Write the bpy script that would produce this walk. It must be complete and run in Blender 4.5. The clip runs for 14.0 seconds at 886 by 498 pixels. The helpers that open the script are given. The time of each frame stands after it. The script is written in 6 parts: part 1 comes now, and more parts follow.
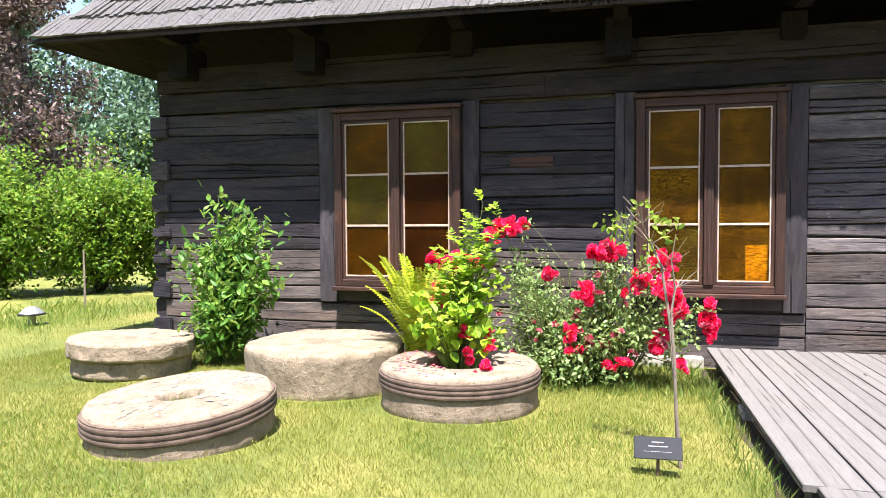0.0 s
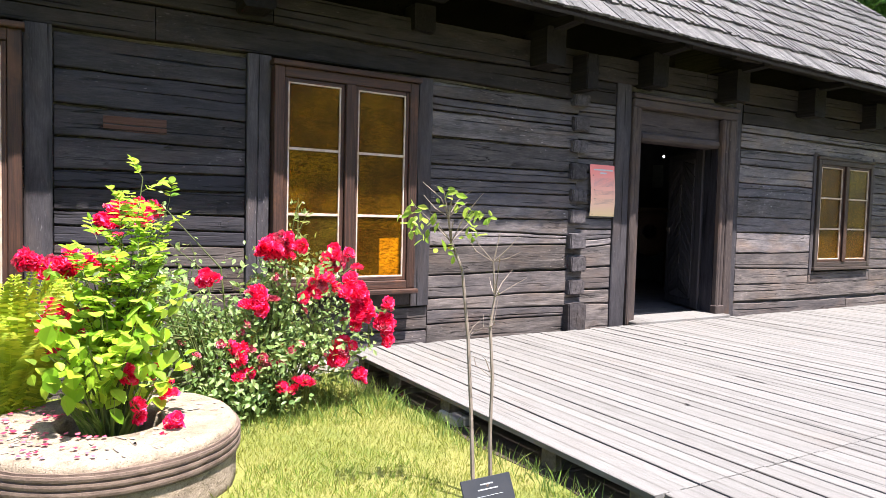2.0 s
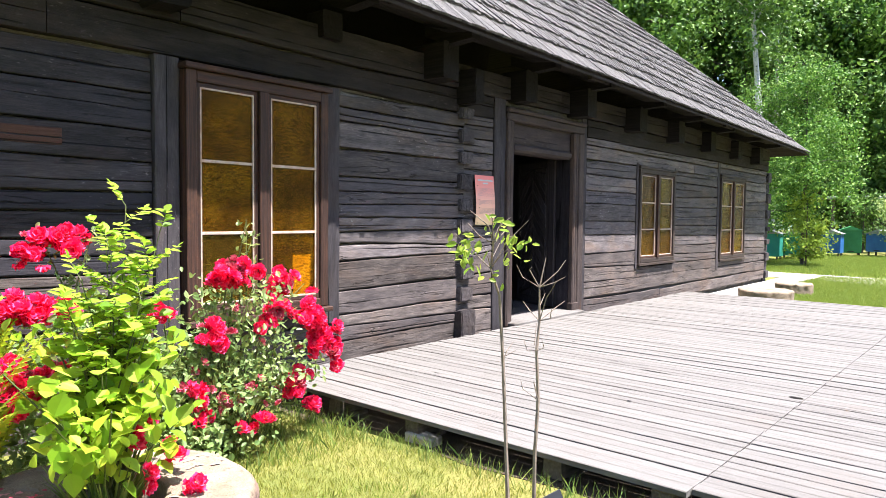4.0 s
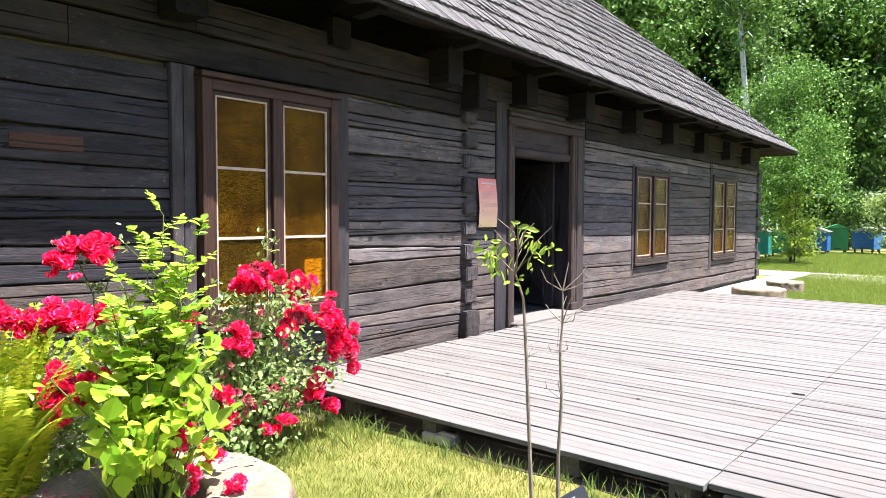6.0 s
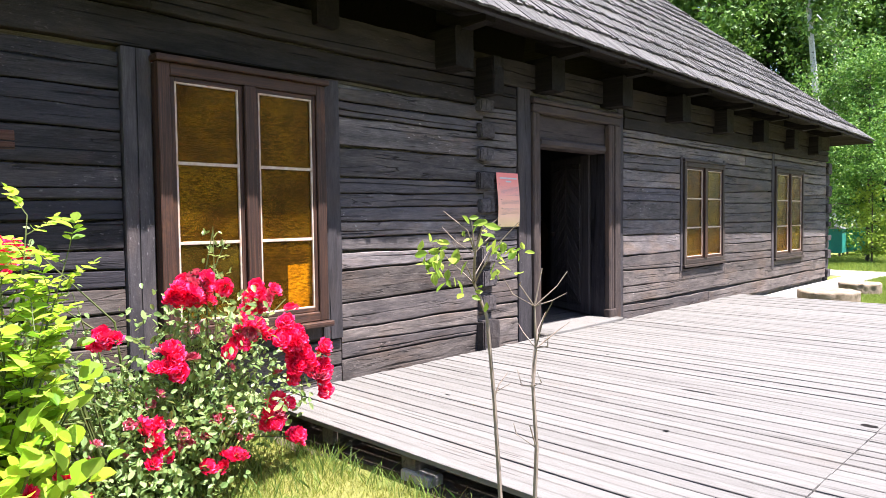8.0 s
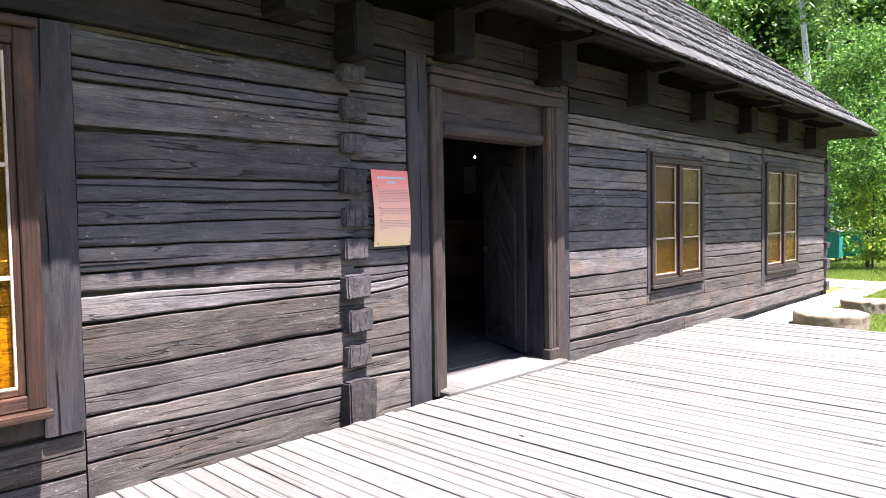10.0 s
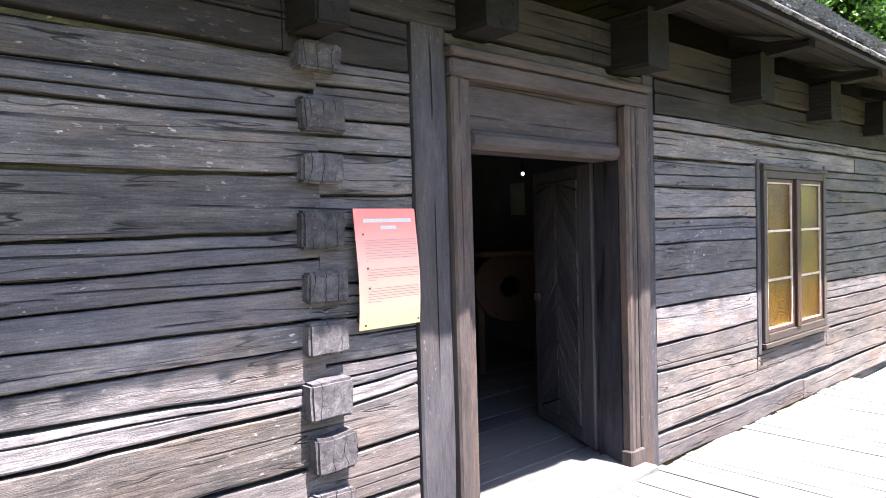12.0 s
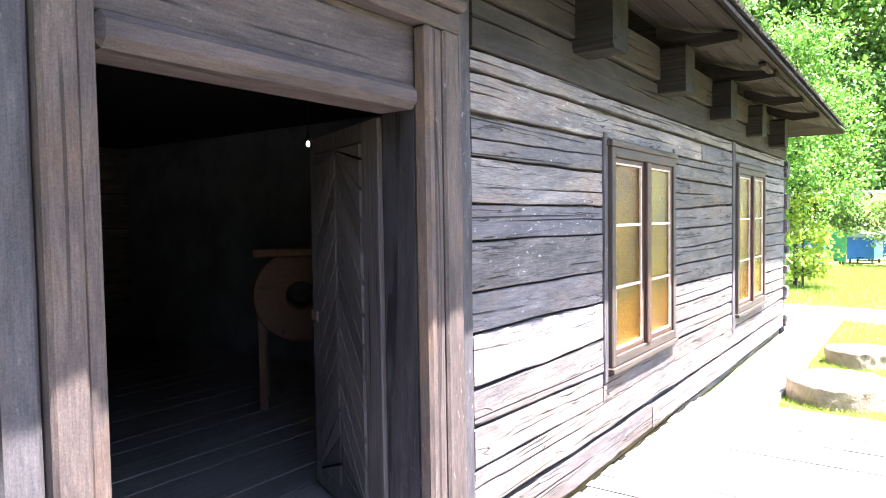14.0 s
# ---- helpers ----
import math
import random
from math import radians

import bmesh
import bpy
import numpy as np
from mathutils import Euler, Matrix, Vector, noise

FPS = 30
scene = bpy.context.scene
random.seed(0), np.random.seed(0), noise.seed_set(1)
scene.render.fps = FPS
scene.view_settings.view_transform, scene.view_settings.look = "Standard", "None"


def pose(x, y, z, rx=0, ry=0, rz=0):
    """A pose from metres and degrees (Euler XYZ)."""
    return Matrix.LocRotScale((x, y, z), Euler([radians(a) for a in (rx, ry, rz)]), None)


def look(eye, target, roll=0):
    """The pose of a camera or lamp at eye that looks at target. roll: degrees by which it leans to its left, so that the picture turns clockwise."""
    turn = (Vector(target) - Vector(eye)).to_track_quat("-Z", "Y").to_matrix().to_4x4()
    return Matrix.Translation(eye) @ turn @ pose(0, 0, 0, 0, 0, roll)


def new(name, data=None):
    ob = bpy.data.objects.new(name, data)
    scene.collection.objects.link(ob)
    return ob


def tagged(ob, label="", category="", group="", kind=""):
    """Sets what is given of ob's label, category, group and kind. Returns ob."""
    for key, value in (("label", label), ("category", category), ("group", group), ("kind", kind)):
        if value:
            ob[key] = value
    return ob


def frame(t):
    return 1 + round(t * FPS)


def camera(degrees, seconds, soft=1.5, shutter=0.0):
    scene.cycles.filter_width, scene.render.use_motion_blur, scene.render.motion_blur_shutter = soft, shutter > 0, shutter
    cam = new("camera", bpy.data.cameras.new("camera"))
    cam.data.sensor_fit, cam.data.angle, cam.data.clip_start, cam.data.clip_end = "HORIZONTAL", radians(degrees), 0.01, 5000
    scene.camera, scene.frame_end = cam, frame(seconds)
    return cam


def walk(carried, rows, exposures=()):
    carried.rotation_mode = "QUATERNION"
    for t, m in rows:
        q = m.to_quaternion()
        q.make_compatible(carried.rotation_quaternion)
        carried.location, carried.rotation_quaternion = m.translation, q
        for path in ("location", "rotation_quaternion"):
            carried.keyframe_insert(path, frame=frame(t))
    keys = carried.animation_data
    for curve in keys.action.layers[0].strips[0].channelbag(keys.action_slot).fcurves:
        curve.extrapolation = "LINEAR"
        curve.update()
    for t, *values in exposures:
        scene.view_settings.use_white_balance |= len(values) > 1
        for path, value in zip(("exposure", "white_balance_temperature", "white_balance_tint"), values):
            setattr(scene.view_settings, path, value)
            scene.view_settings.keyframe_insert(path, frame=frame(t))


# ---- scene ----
cam = camera(66.3, 14.0, soft=0.6)
PATH = [
    (0, (-4.37, -7.016, 1.21), (-4.871, -5.082, 1.132), -0.3),
    (0.5, (-4.71, -6.618, 1.175), (-4.853, -4.625, 1.089), 0.1),
    (0.8, (-4.929, -6.392, 1.143), (-4.788, -4.399, 1.055), 0.7),
    (1, (-5.081, -6.266, 1.132), (-4.778, -4.291, 1.053), 0.6),
    (1.5, (-5.436, -5.99, 1.175), (-4.681, -4.141, 1.078), 1.3),
    (2, (-5.866, -5.661, 1.211), (-4.844, -3.944, 1.109), 1.5),
    (2.5, (-6.215, -5.424, 1.249), (-5.069, -3.787, 1.149), 1.2),
    (3, (-6.495, -5.214, 1.245), (-5.153, -3.733, 1.151), 1.1),
    (3.5, (-6.67, -4.942, 1.29), (-5.197, -3.593, 1.192), 1.1),
    (5.8, (-6.963, -4.772, 1.36), (-5.419, -3.505, 1.266), 0.1),
    (6, (-6.983, -4.787, 1.36), (-5.45, -3.507, 1.264), 0.2),
    (6.2, (-6.949, -4.717, 1.335), (-5.416, -3.436, 1.248), -0.3),
    (6.5, (-6.943, -4.733, 1.331), (-5.432, -3.425, 1.248), -0.4),
    (7, (-6.829, -4.838, 1.321), (-5.403, -3.438, 1.238), -0.6),
    (7.5, (-6.536, -4.778, 1.34), (-5.117, -3.372, 1.252), -0.7),
    (8, (-6.098, -4.657, 1.328), (-4.683, -3.246, 1.239), -0.7),
    (8.5, (-5.561, -4.507, 1.332), (-4.134, -3.109, 1.243), -1.0),
    (9, (-4.951, -4.442, 1.329), (-3.516, -3.052, 1.231), -0.8),
    (9.2, (-4.734, -4.36, 1.334), (-3.291, -2.979, 1.24), -0.8),
    (11.3, (-2.864, -3.141, 1.653), (-1.51, -1.671, 1.581), -1.2),
    (11.5, (-2.774, -3.035, 1.672), (-1.435, -1.551, 1.602), -1.2),
    (12, (-2.43, -2.669, 1.709), (-1.11, -1.168, 1.645), -1.6),
    (12.5, (-2.117, -2.415, 1.697), (-0.793, -0.917, 1.631), -1.5),
    (13, (-1.67, -2.124, 1.676), (-0.23, -0.738, 1.601), -1.3),
    (13.4, (-1.324, -1.956, 1.659), (0.24, -0.712, 1.584), -1.0),
    (13.5, (-1.279, -1.927, 1.653), (0.312, -0.717, 1.575), -1.1),
    (14, (-0.826, -1.823, 1.651), (0.798, -0.658, 1.564), -0.9),
]
walk(cam, [(t, look(eye, target, roll)) for t, eye, target, roll in PATH], exposures=((0, 1.97, 6400, 16), (1.5, 2.1, 6400, 15), (9.2, 2.15, 6300, 17), (11.3, 3.0, 6200, 15), (12.5, 3.3, 6200, 15), (13, 3.4, 6200, 15), (13.5, 3.95, 6250, 16), (14, 4.1, 6250, 17)))

# ---- light and exposure ----
SUN_ELEV, SUN_AZ = radians(68.6), radians(-79.0)   # azimuth counted from +x towards +y; the sun stands off the front of the house
world = bpy.data.worlds.new("sky")
scene.world = world
world.use_nodes = True
wn = world.node_tree
sky = wn.nodes.new("ShaderNodeTexSky")
sky.sky_type = "NISHITA"
sky.sun_disc = False
sky.sun_elevation = SUN_ELEV
sky.sun_rotation = radians(90.0) - SUN_AZ
wn.nodes["Background"].inputs["Strength"].default_value = 0.1
wn.links.new(sky.outputs[0], wn.nodes["Background"].inputs["Color"])
sun_data = bpy.data.lights.new("sun", "SUN")
sun_data.energy, sun_data.angle, sun_data.color = 4.7, radians(0.6), (1.0, 0.96, 0.9)
sun = new("sun", sun_data)
sun_dir = Vector((math.cos(SUN_ELEV) * math.cos(SUN_AZ), math.cos(SUN_ELEV) * math.sin(SUN_AZ), math.sin(SUN_ELEV)))
sun.matrix_world = look(sun_dir * 60, (0, 0, 0))

# ---- materials ----


def node_mat(name):
    m = bpy.data.materials.new(name)
    m.use_nodes = True
    return m, m.node_tree, m.node_tree.nodes["Principled BSDF"]


def add_node(nt, kind, **values):
    n = nt.nodes.new(kind)
    for k, v in values.items():
        n.inputs[k].default_value = v
    return n


def ramp(nt, source, stops):
    r = nt.nodes.new("ShaderNodeValToRGB")
    els = r.color_ramp.elements
    while len(els) < len(stops):
        els.new(0.5)
    for e, (p, c) in zip(els, stops):
        e.position, e.color = p, (*c, 1)
    nt.links.new(source, r.inputs["Fac"])
    return r.outputs["Color"]


def mixed(nt, a, b, fac, mode="MIX"):
    m = nt.nodes.new("ShaderNodeMix")
    m.data_type, m.blend_type = "RGBA", mode
    for sock, v in ((m.inputs[6], a), (m.inputs[7], b)):
        if isinstance(v, tuple):
            sock.default_value = (*v, 1)
        else:
            nt.links.new(v, sock)
    if isinstance(fac, float):
        m.inputs[0].default_value = fac
    else:
        nt.links.new(fac, m.inputs[0])
    return m.outputs[2]


def coords(nt, scale, kind="Object"):
    tc = nt.nodes.new("ShaderNodeTexCoord")
    mp = nt.nodes.new("ShaderNodeMapping")
    mp.inputs["Scale"].default_value = scale
    nt.links.new(tc.outputs[kind], mp.inputs["Vector"])
    return mp.outputs["Vector"]


def noise_tex(nt, vec, scale, detail=4.0, rough=0.6, distort=0.0):
    n = add_node(nt, "ShaderNodeTexNoise", Scale=scale, Detail=detail, Roughness=rough, Distortion=distort)
    nt.links.new(vec, n.inputs["Vector"])
    return n.outputs["Fac"]


def bumped(nt, bsdf, height, strength, distance):
    b = add_node(nt, "ShaderNodeBump", Strength=strength, Distance=distance)
    nt.links.new(height, b.inputs["Height"])
    nt.links.new(b.outputs["Normal"], bsdf.inputs["Normal"])


def wood(name, dark, mid, pale, axis=0, rough=0.8, fine=34.0, vary=0.35, bump=0.5, stain=None, spec=0.3, crack=0.8, reach=1.0):
    """Weathered timber with its grain along one axis: fibres, cracks, patches and a tone of its own for each piece."""
    m, nt, bsdf = node_mat(name)
    stretch = [1.0, 1.0, 1.0]
    stretch[axis] = 0.035 * reach
    fibre = noise_tex(nt, coords(nt, stretch), fine * 1.7, 8.0, 0.75, 0.2)
    stretch[axis] = 0.02
    splits = noise_tex(nt, coords(nt, stretch), min(fine, 34.0) * 0.95, 3.0, 0.5, 0.5)
    patch = noise_tex(nt, coords(nt, (1, 1, 1)), 1.6, 5.0, 0.65)
    speck = noise_tex(nt, coords(nt, (1, 1, 1)), 26.0, 3.0, 0.7)
    col = ramp(nt, fibre, [(0.3, dark), (0.47, mid), (0.74, pale)])
    col = mixed(nt, col, mid, ramp(nt, patch, [(0.35, (0, 0, 0)), (0.7, (0.55, 0.55, 0.55))]))
    if stain:
        col = mixed(nt, col, stain, ramp(nt, patch, [(0.56, (0, 0, 0)), (0.74, (0.5, 0.5, 0.5))]))
    col = mixed(nt, col, pale, ramp(nt, speck, [(0.68, (0, 0, 0)), (0.8, (0.5, 0.5, 0.5))]))
    cracks = ramp(nt, splits, [(0.31, (0, 0, 0)), (0.345, (1, 1, 1))])
    col = mixed(nt, tuple(c * (1 - crack) for c in dark), col, cracks)
    info = nt.nodes.new("ShaderNodeObjectInfo")
    mr = add_node(nt, "ShaderNodeMapRange", **{"To Min": 1 - vary, "To Max": 1 + vary})
    nt.links.new(info.outputs["Random"], mr.inputs["Value"])
    hsv = nt.nodes.new("ShaderNodeHueSaturation")
    nt.links.new(mr.outputs["Result"], hsv.inputs["Value"])
    nt.links.new(col, hsv.inputs["Color"])
    nt.links.new(hsv.outputs["Color"], bsdf.inputs["Base Color"])
    bsdf.inputs["Roughness"].default_value = rough
    bsdf.inputs["Specular IOR Level"].default_value = spec
    height = nt.nodes.new("ShaderNodeMath")
    height.operation = "MULTIPLY"
    nt.links.new(fibre, height.inputs[0])
    nt.links.new(cracks, height.inputs[1])
    bumped(nt, bsdf, height.outputs[0], bump, 0.012)
    return m


def edged(m, strength):
    """Darker bands along both edges of a board that widen the gap lines, broken up by noise."""
    nt = m.node_tree
    bsdf = nt.nodes["Principled BSDF"]
    col = bsdf.inputs["Base Color"].links[0].from_socket
    tc = nt.nodes.new("ShaderNodeTexCoord")
    sep = nt.nodes.new("ShaderNodeSeparateXYZ")
    nt.links.new(tc.outputs["Generated"], sep.inputs[0])
    rim = ramp(nt, sep.outputs["X"], [(0.0, (1, 1, 1)), (0.1, (0.35, 0.35, 0.35)), (0.2, (0, 0, 0)), (0.8, (0, 0, 0)), (0.9, (0.35, 0.35, 0.35)), (1.0, (1, 1, 1))])
    where = ramp(nt, noise_tex(nt, coords(nt, (1, 0.25, 1)), 7.0, 4.0, 0.6), [(0.32, (0.1, 0.1, 0.1)), (0.6, (strength,) * 3)])
    fac = nt.nodes.new("ShaderNodeMath")
    fac.operation = "MULTIPLY"
    nt.links.new(rim, fac.inputs[0])
    nt.links.new(where, fac.inputs[1])
    nt.links.new(mixed(nt, col, (0.035, 0.027, 0.021), fac.outputs[0]), bsdf.inputs["Base Color"])
    return m


def plain(name, a, b, scale, rough=0.7, bump=0.2, dist=0.01, metal=0.0, vary=0.0, spec=0.4):
    """A surface with two tones in patches and a fine relief."""
    m, nt, bsdf = node_mat(name)
    v = coords(nt, (1, 1, 1))
    big, small = noise_tex(nt, v, scale, 6.0, 0.65), noise_tex(nt, v, scale * 9, 4.0, 0.7)
    col = mixed(nt, a, b, ramp(nt, big, [(0.35, (0, 0, 0)), (0.65, (1, 1, 1))]))
    col = mixed(nt, col, tuple(c * 0.6 for c in a), ramp(nt, small, [(0.55, (0, 0, 0)), (0.8, (0.6, 0.6, 0.6))]))
    if vary:
        info = nt.nodes.new("ShaderNodeObjectInfo")
        mr = add_node(nt, "ShaderNodeMapRange", **{"To Min": 1 - vary, "To Max": 1 + vary})
        nt.links.new(info.outputs["Random"], mr.inputs["Value"])
        hsv = nt.nodes.new("ShaderNodeHueSaturation")
        nt.links.new(mr.outputs["Result"], hsv.inputs["Value"])
        nt.links.new(col, hsv.inputs["Color"])
        col = hsv.outputs["Color"]
    nt.links.new(col, bsdf.inputs["Base Color"])
    bsdf.inputs["Roughness"].default_value, bsdf.inputs["Metallic"].default_value = rough, metal
    bsdf.inputs["Specular IOR Level"].default_value = spec
    bumped(nt, bsdf, small, bump, dist)
    return m


def stony(name, a, b, c, scale):
    """Weathered sandstone: two tones in patches, dark lichen blots, pits and a coarse grain."""
    m, nt, bsdf = node_mat(name)
    v = coords(nt, (1, 1, 1))
    big, mid = noise_tex(nt, v, scale, 7.0, 0.7), noise_tex(nt, v, scale * 3.4, 6.0, 0.7, 0.4)
    grain = noise_tex(nt, v, 120.0, 3.0, 0.7)
    pits = add_node(nt, "ShaderNodeTexVoronoi", Scale=46.0)
    nt.links.new(v, pits.inputs["Vector"])
    col = mixed(nt, a, b, ramp(nt, big, [(0.38, (0, 0, 0)), (0.62, (1, 1, 1))]))
    col = mixed(nt, col, c, ramp(nt, mid, [(0.55, (0, 0, 0)), (0.7, (0.8, 0.8, 0.8))]))
    col = mixed(nt, col, ramp(nt, grain, [(0.3, (0.7, 0.7, 0.7)), (0.7, (1.15, 1.15, 1.15))]), 1.0, "MULTIPLY")
    hole = ramp(nt, pits.outputs["Distance"], [(0.05, (0.25, 0.25, 0.25)), (0.18, (1, 1, 1))])
    col = mixed(nt, c, col, hole)
    nt.links.new(col, bsdf.inputs["Base Color"])
    bsdf.inputs["Roughness"].default_value = 0.92
    h = nt.nodes.new("ShaderNodeMath")
    h.operation = "MULTIPLY_ADD"
    nt.links.new(hole, h.inputs[0])
    h.inputs[1].default_value = 0.4
    nt.links.new(mid, h.inputs[2])
    bumped(nt, bsdf, h.outputs[0], 0.9, 0.02)
    return m


def leafy(name, dark, mid, pale, glow=0.45, rough=0.5):
    """Leaves: each its own tone, light shining through them."""
    m, nt, bsdf = node_mat(name)
    geo = nt.nodes.new("ShaderNodeNewGeometry")
    col = ramp(nt, geo.outputs["Random Per Island"], [(0.0, dark), (0.5, mid), (1.0, pale)])
    nt.links.new(col, bsdf.inputs["Base Color"])
    bsdf.inputs["Roughness"].default_value = rough
    bsdf.inputs["Specular IOR Level"].default_value = 0.35
    tr = nt.nodes.new("ShaderNodeBsdfTranslucent")
    bright = mixed(nt, col, (0.9, 0.95, 0.25), 0.25, "MIX") if glow > 0.3 else col
    nt.links.new(bright, tr.inputs["Color"])
    mx = nt.nodes.new("ShaderNodeMixShader")
    mx.inputs[0].default_value = glow
    nt.links.new(bsdf.outputs[0], mx.inputs[1])
    nt.links.new(tr.outputs[0], mx.inputs[2])
    nt.links.new(mx.outputs[0], nt.nodes["Material Output"].inputs["Surface"])
    return m


def charred(name, dark, mid, pale, axis=0, vary=0.3, grain=0.35, check=1.0, fleck=0.6, brown=(0.1, 0.08, 0.066), rough=0.85, spec=0.2, size=1.0, even=False, tar=0.0, veins=0.0):
    """Old tarred timber: smooth tone that drifts along the grain, hairline checks, pale chips, brown where the tar has worn off."""
    m, nt, bsdf = node_mat(name)

    def along(k):
        v = [1.0, 1.0, 1.0]
        v[axis] = 1.0 if even else k
        return coords(nt, v)

    tone = noise_tex(nt, along(0.2), 8.0 * size, 8.0, 0.72, 0.3)
    fibre = noise_tex(nt, along(0.06), 150.0 * size, 5.0, 0.72, 0.15)
    patch = noise_tex(nt, along(0.5), 1.7, 4.0, 0.6)
    worn = noise_tex(nt, along(0.4), 3.1, 4.0, 0.6, 0.4)
    chips = noise_tex(nt, along(0.4), 52.0, 3.0, 0.6)
    saw = add_node(nt, "ShaderNodeTexWave", Scale=1.9 * size, Distortion=7.0, Detail=3.0, **{"Detail Scale": 0.6, "Detail Roughness": 0.6})
    saw.wave_type, saw.wave_profile, saw.bands_direction = "BANDS", "SAW", "XYZ"[2 - axis] if axis != 1 else "X"
    nt.links.new(along(0.09), saw.inputs["Vector"])
    line = saw.outputs["Fac"]
    where = noise_tex(nt, along(0.3), 4.3, 2.0, 0.5)
    col = ramp(nt, tone, [(0.34, dark), (0.5, mid), (0.7, pale)])
    col = mixed(nt, col, brown, ramp(nt, worn, [(0.5, (0, 0, 0)), (0.72, (0.6, 0.6, 0.6))]))
    fib = ramp(nt, fibre, [(0.38, (1 - grain,) * 3), (0.62, (1 + grain * 0.6,) * 3)])
    col = mixed(nt, col, fib, 1.0, "MULTIPLY")
    info = nt.nodes.new("ShaderNodeObjectInfo")
    blue = ramp(nt, info.outputs["Random"], [(0.35, (0, 0, 0)), (0.6, (tar,) * 3), (0.75, (0, 0, 0))])
    col = mixed(nt, col, (dark[0] * 0.85, dark[1] * 0.95, dark[2] * 1.25), blue)
    dust = noise_tex(nt, coords(nt, (1, 1, 1)), 150.0, 3.0, 0.7)
    col = mixed(nt, col, ramp(nt, dust, [(0.35, (0.84, 0.84, 0.84)), (0.65, (1.15, 1.15, 1.15))]), 1.0, "MULTIPLY")
    mask = nt.nodes.new("ShaderNodeMath")
    mask.operation = "MULTIPLY"
    nt.links.new(ramp(nt, chips, [(0.63, (0, 0, 0)), (0.7, (1, 1, 1))]), mask.inputs[0])
    nt.links.new(ramp(nt, patch, [(0.47, (0, 0, 0)), (0.6, (fleck,) * 3)]), mask.inputs[1])
    col = mixed(nt, col, tuple(min(0.4, c * 2.4) for c in pale), mask.outputs[0])
    hair = ramp(nt, line, [(0.0, (1, 1, 1)), (0.93, (1, 1, 1)), (0.965, (0, 0, 0)), (1.0, (0, 0, 0))])
    lift = ramp(nt, where, [(0.47, (1, 1, 1)), (0.55, (1 - check,) * 3)])
    gate = nt.nodes.new("ShaderNodeMath")
    gate.operation = "MAXIMUM"
    nt.links.new(hair, gate.inputs[0])
    nt.links.new(lift, gate.inputs[1])
    wander = noise_tex(nt, along(0.07), 10.0 * size, 3.0, 0.55, 0.4)
    thin = ramp(nt, wander, [(0.489, (1, 1, 1)), (0.498, (0, 0, 0)), (0.502, (0, 0, 0)), (0.511, (1, 1, 1))])
    patchy = ramp(nt, noise_tex(nt, along(0.22), 5.5, 3.0, 0.6), [(0.48, (1, 1, 1)), (0.58, (1 - veins,) * 3)])
    split = nt.nodes.new("ShaderNodeMath")
    split.operation = "MAXIMUM"
    nt.links.new(thin, split.inputs[0])
    nt.links.new(patchy, split.inputs[1])
    both = nt.nodes.new("ShaderNodeMath")
    both.operation = "MULTIPLY"
    nt.links.new(gate.outputs[0], both.inputs[0])
    nt.links.new(split.outputs[0], both.inputs[1])
    gate = both
    col = mixed(nt, tuple(c * 0.2 for c in dark), col, gate.outputs[0])
    mr = add_node(nt, "ShaderNodeMapRange", **{"To Min": 1 - vary, "To Max": 1 + vary})
    nt.links.new(info.outputs["Random"], mr.inputs["Value"])
    hsv = nt.nodes.new("ShaderNodeHueSaturation")
    nt.links.new(mr.outputs["Result"], hsv.inputs["Value"])
    nt.links.new(col, hsv.inputs["Color"])
    nt.links.new(hsv.outputs["Color"], bsdf.inputs["Base Color"])
    bsdf.inputs["Roughness"].default_value = rough
    bsdf.inputs["Specular IOR Level"].default_value = spec
    deep = nt.nodes.new("ShaderNodeMath")
    deep.operation = "MULTIPLY_ADD"
    nt.links.new(gate.outputs[0], deep.inputs[0])
    deep.inputs[1].default_value = 1.2
    small = nt.nodes.new("ShaderNodeMath")
    small.operation = "MULTIPLY_ADD"
    nt.links.new(fibre, small.inputs[0])
    small.inputs[1].default_value = 0.3
    nt.links.new(tone, small.inputs[2])
    nt.links.new(small.outputs[0], deep.inputs[2])
    bumped(nt, bsdf, deep.outputs[0], 0.8, 0.011)
    return m


LOG = charred("charred_log", (0.05983, 0.05243, 0.05388), (0.107, 0.09367, 0.09459), (0.1968, 0.1678, 0.1617), 0, 0.34, 0.32, 1.0, 0.8, (0.1762, 0.1231, 0.09271), 0.8, 0.2, tar=0.55, veins=0.85)
# LOG darkened for upper logs beside the door: eave shade put into the colour
LOG_SHADED = charred("shaded_charred_log", (0.04308, 0.03775, 0.03879), (0.07704, 0.06744, 0.0681), (0.1417, 0.1208, 0.1164), 0, 0.34, 0.32, 1.0, 0.8, (0.1269, 0.08863, 0.06675), 0.8, 0.2, tar=0.55, veins=0.85)
# LOG darkened further for the left stretches: wall shade put into the colour
LOG_DEEP_SHADE = charred("deep_shaded_log", (0.01908, 0.01702, 0.01922), (0.03414, 0.03041, 0.03375), (0.06277, 0.05447, 0.0577), 0, 0.34, 0.32, 1.0, 0.8, (0.0562, 0.03995, 0.03308), 0.8, 0.2, tar=0.55, veins=0.85)
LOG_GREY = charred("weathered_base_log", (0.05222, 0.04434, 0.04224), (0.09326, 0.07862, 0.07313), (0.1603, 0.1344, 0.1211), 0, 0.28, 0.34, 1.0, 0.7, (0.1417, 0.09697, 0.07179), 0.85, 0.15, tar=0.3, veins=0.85)
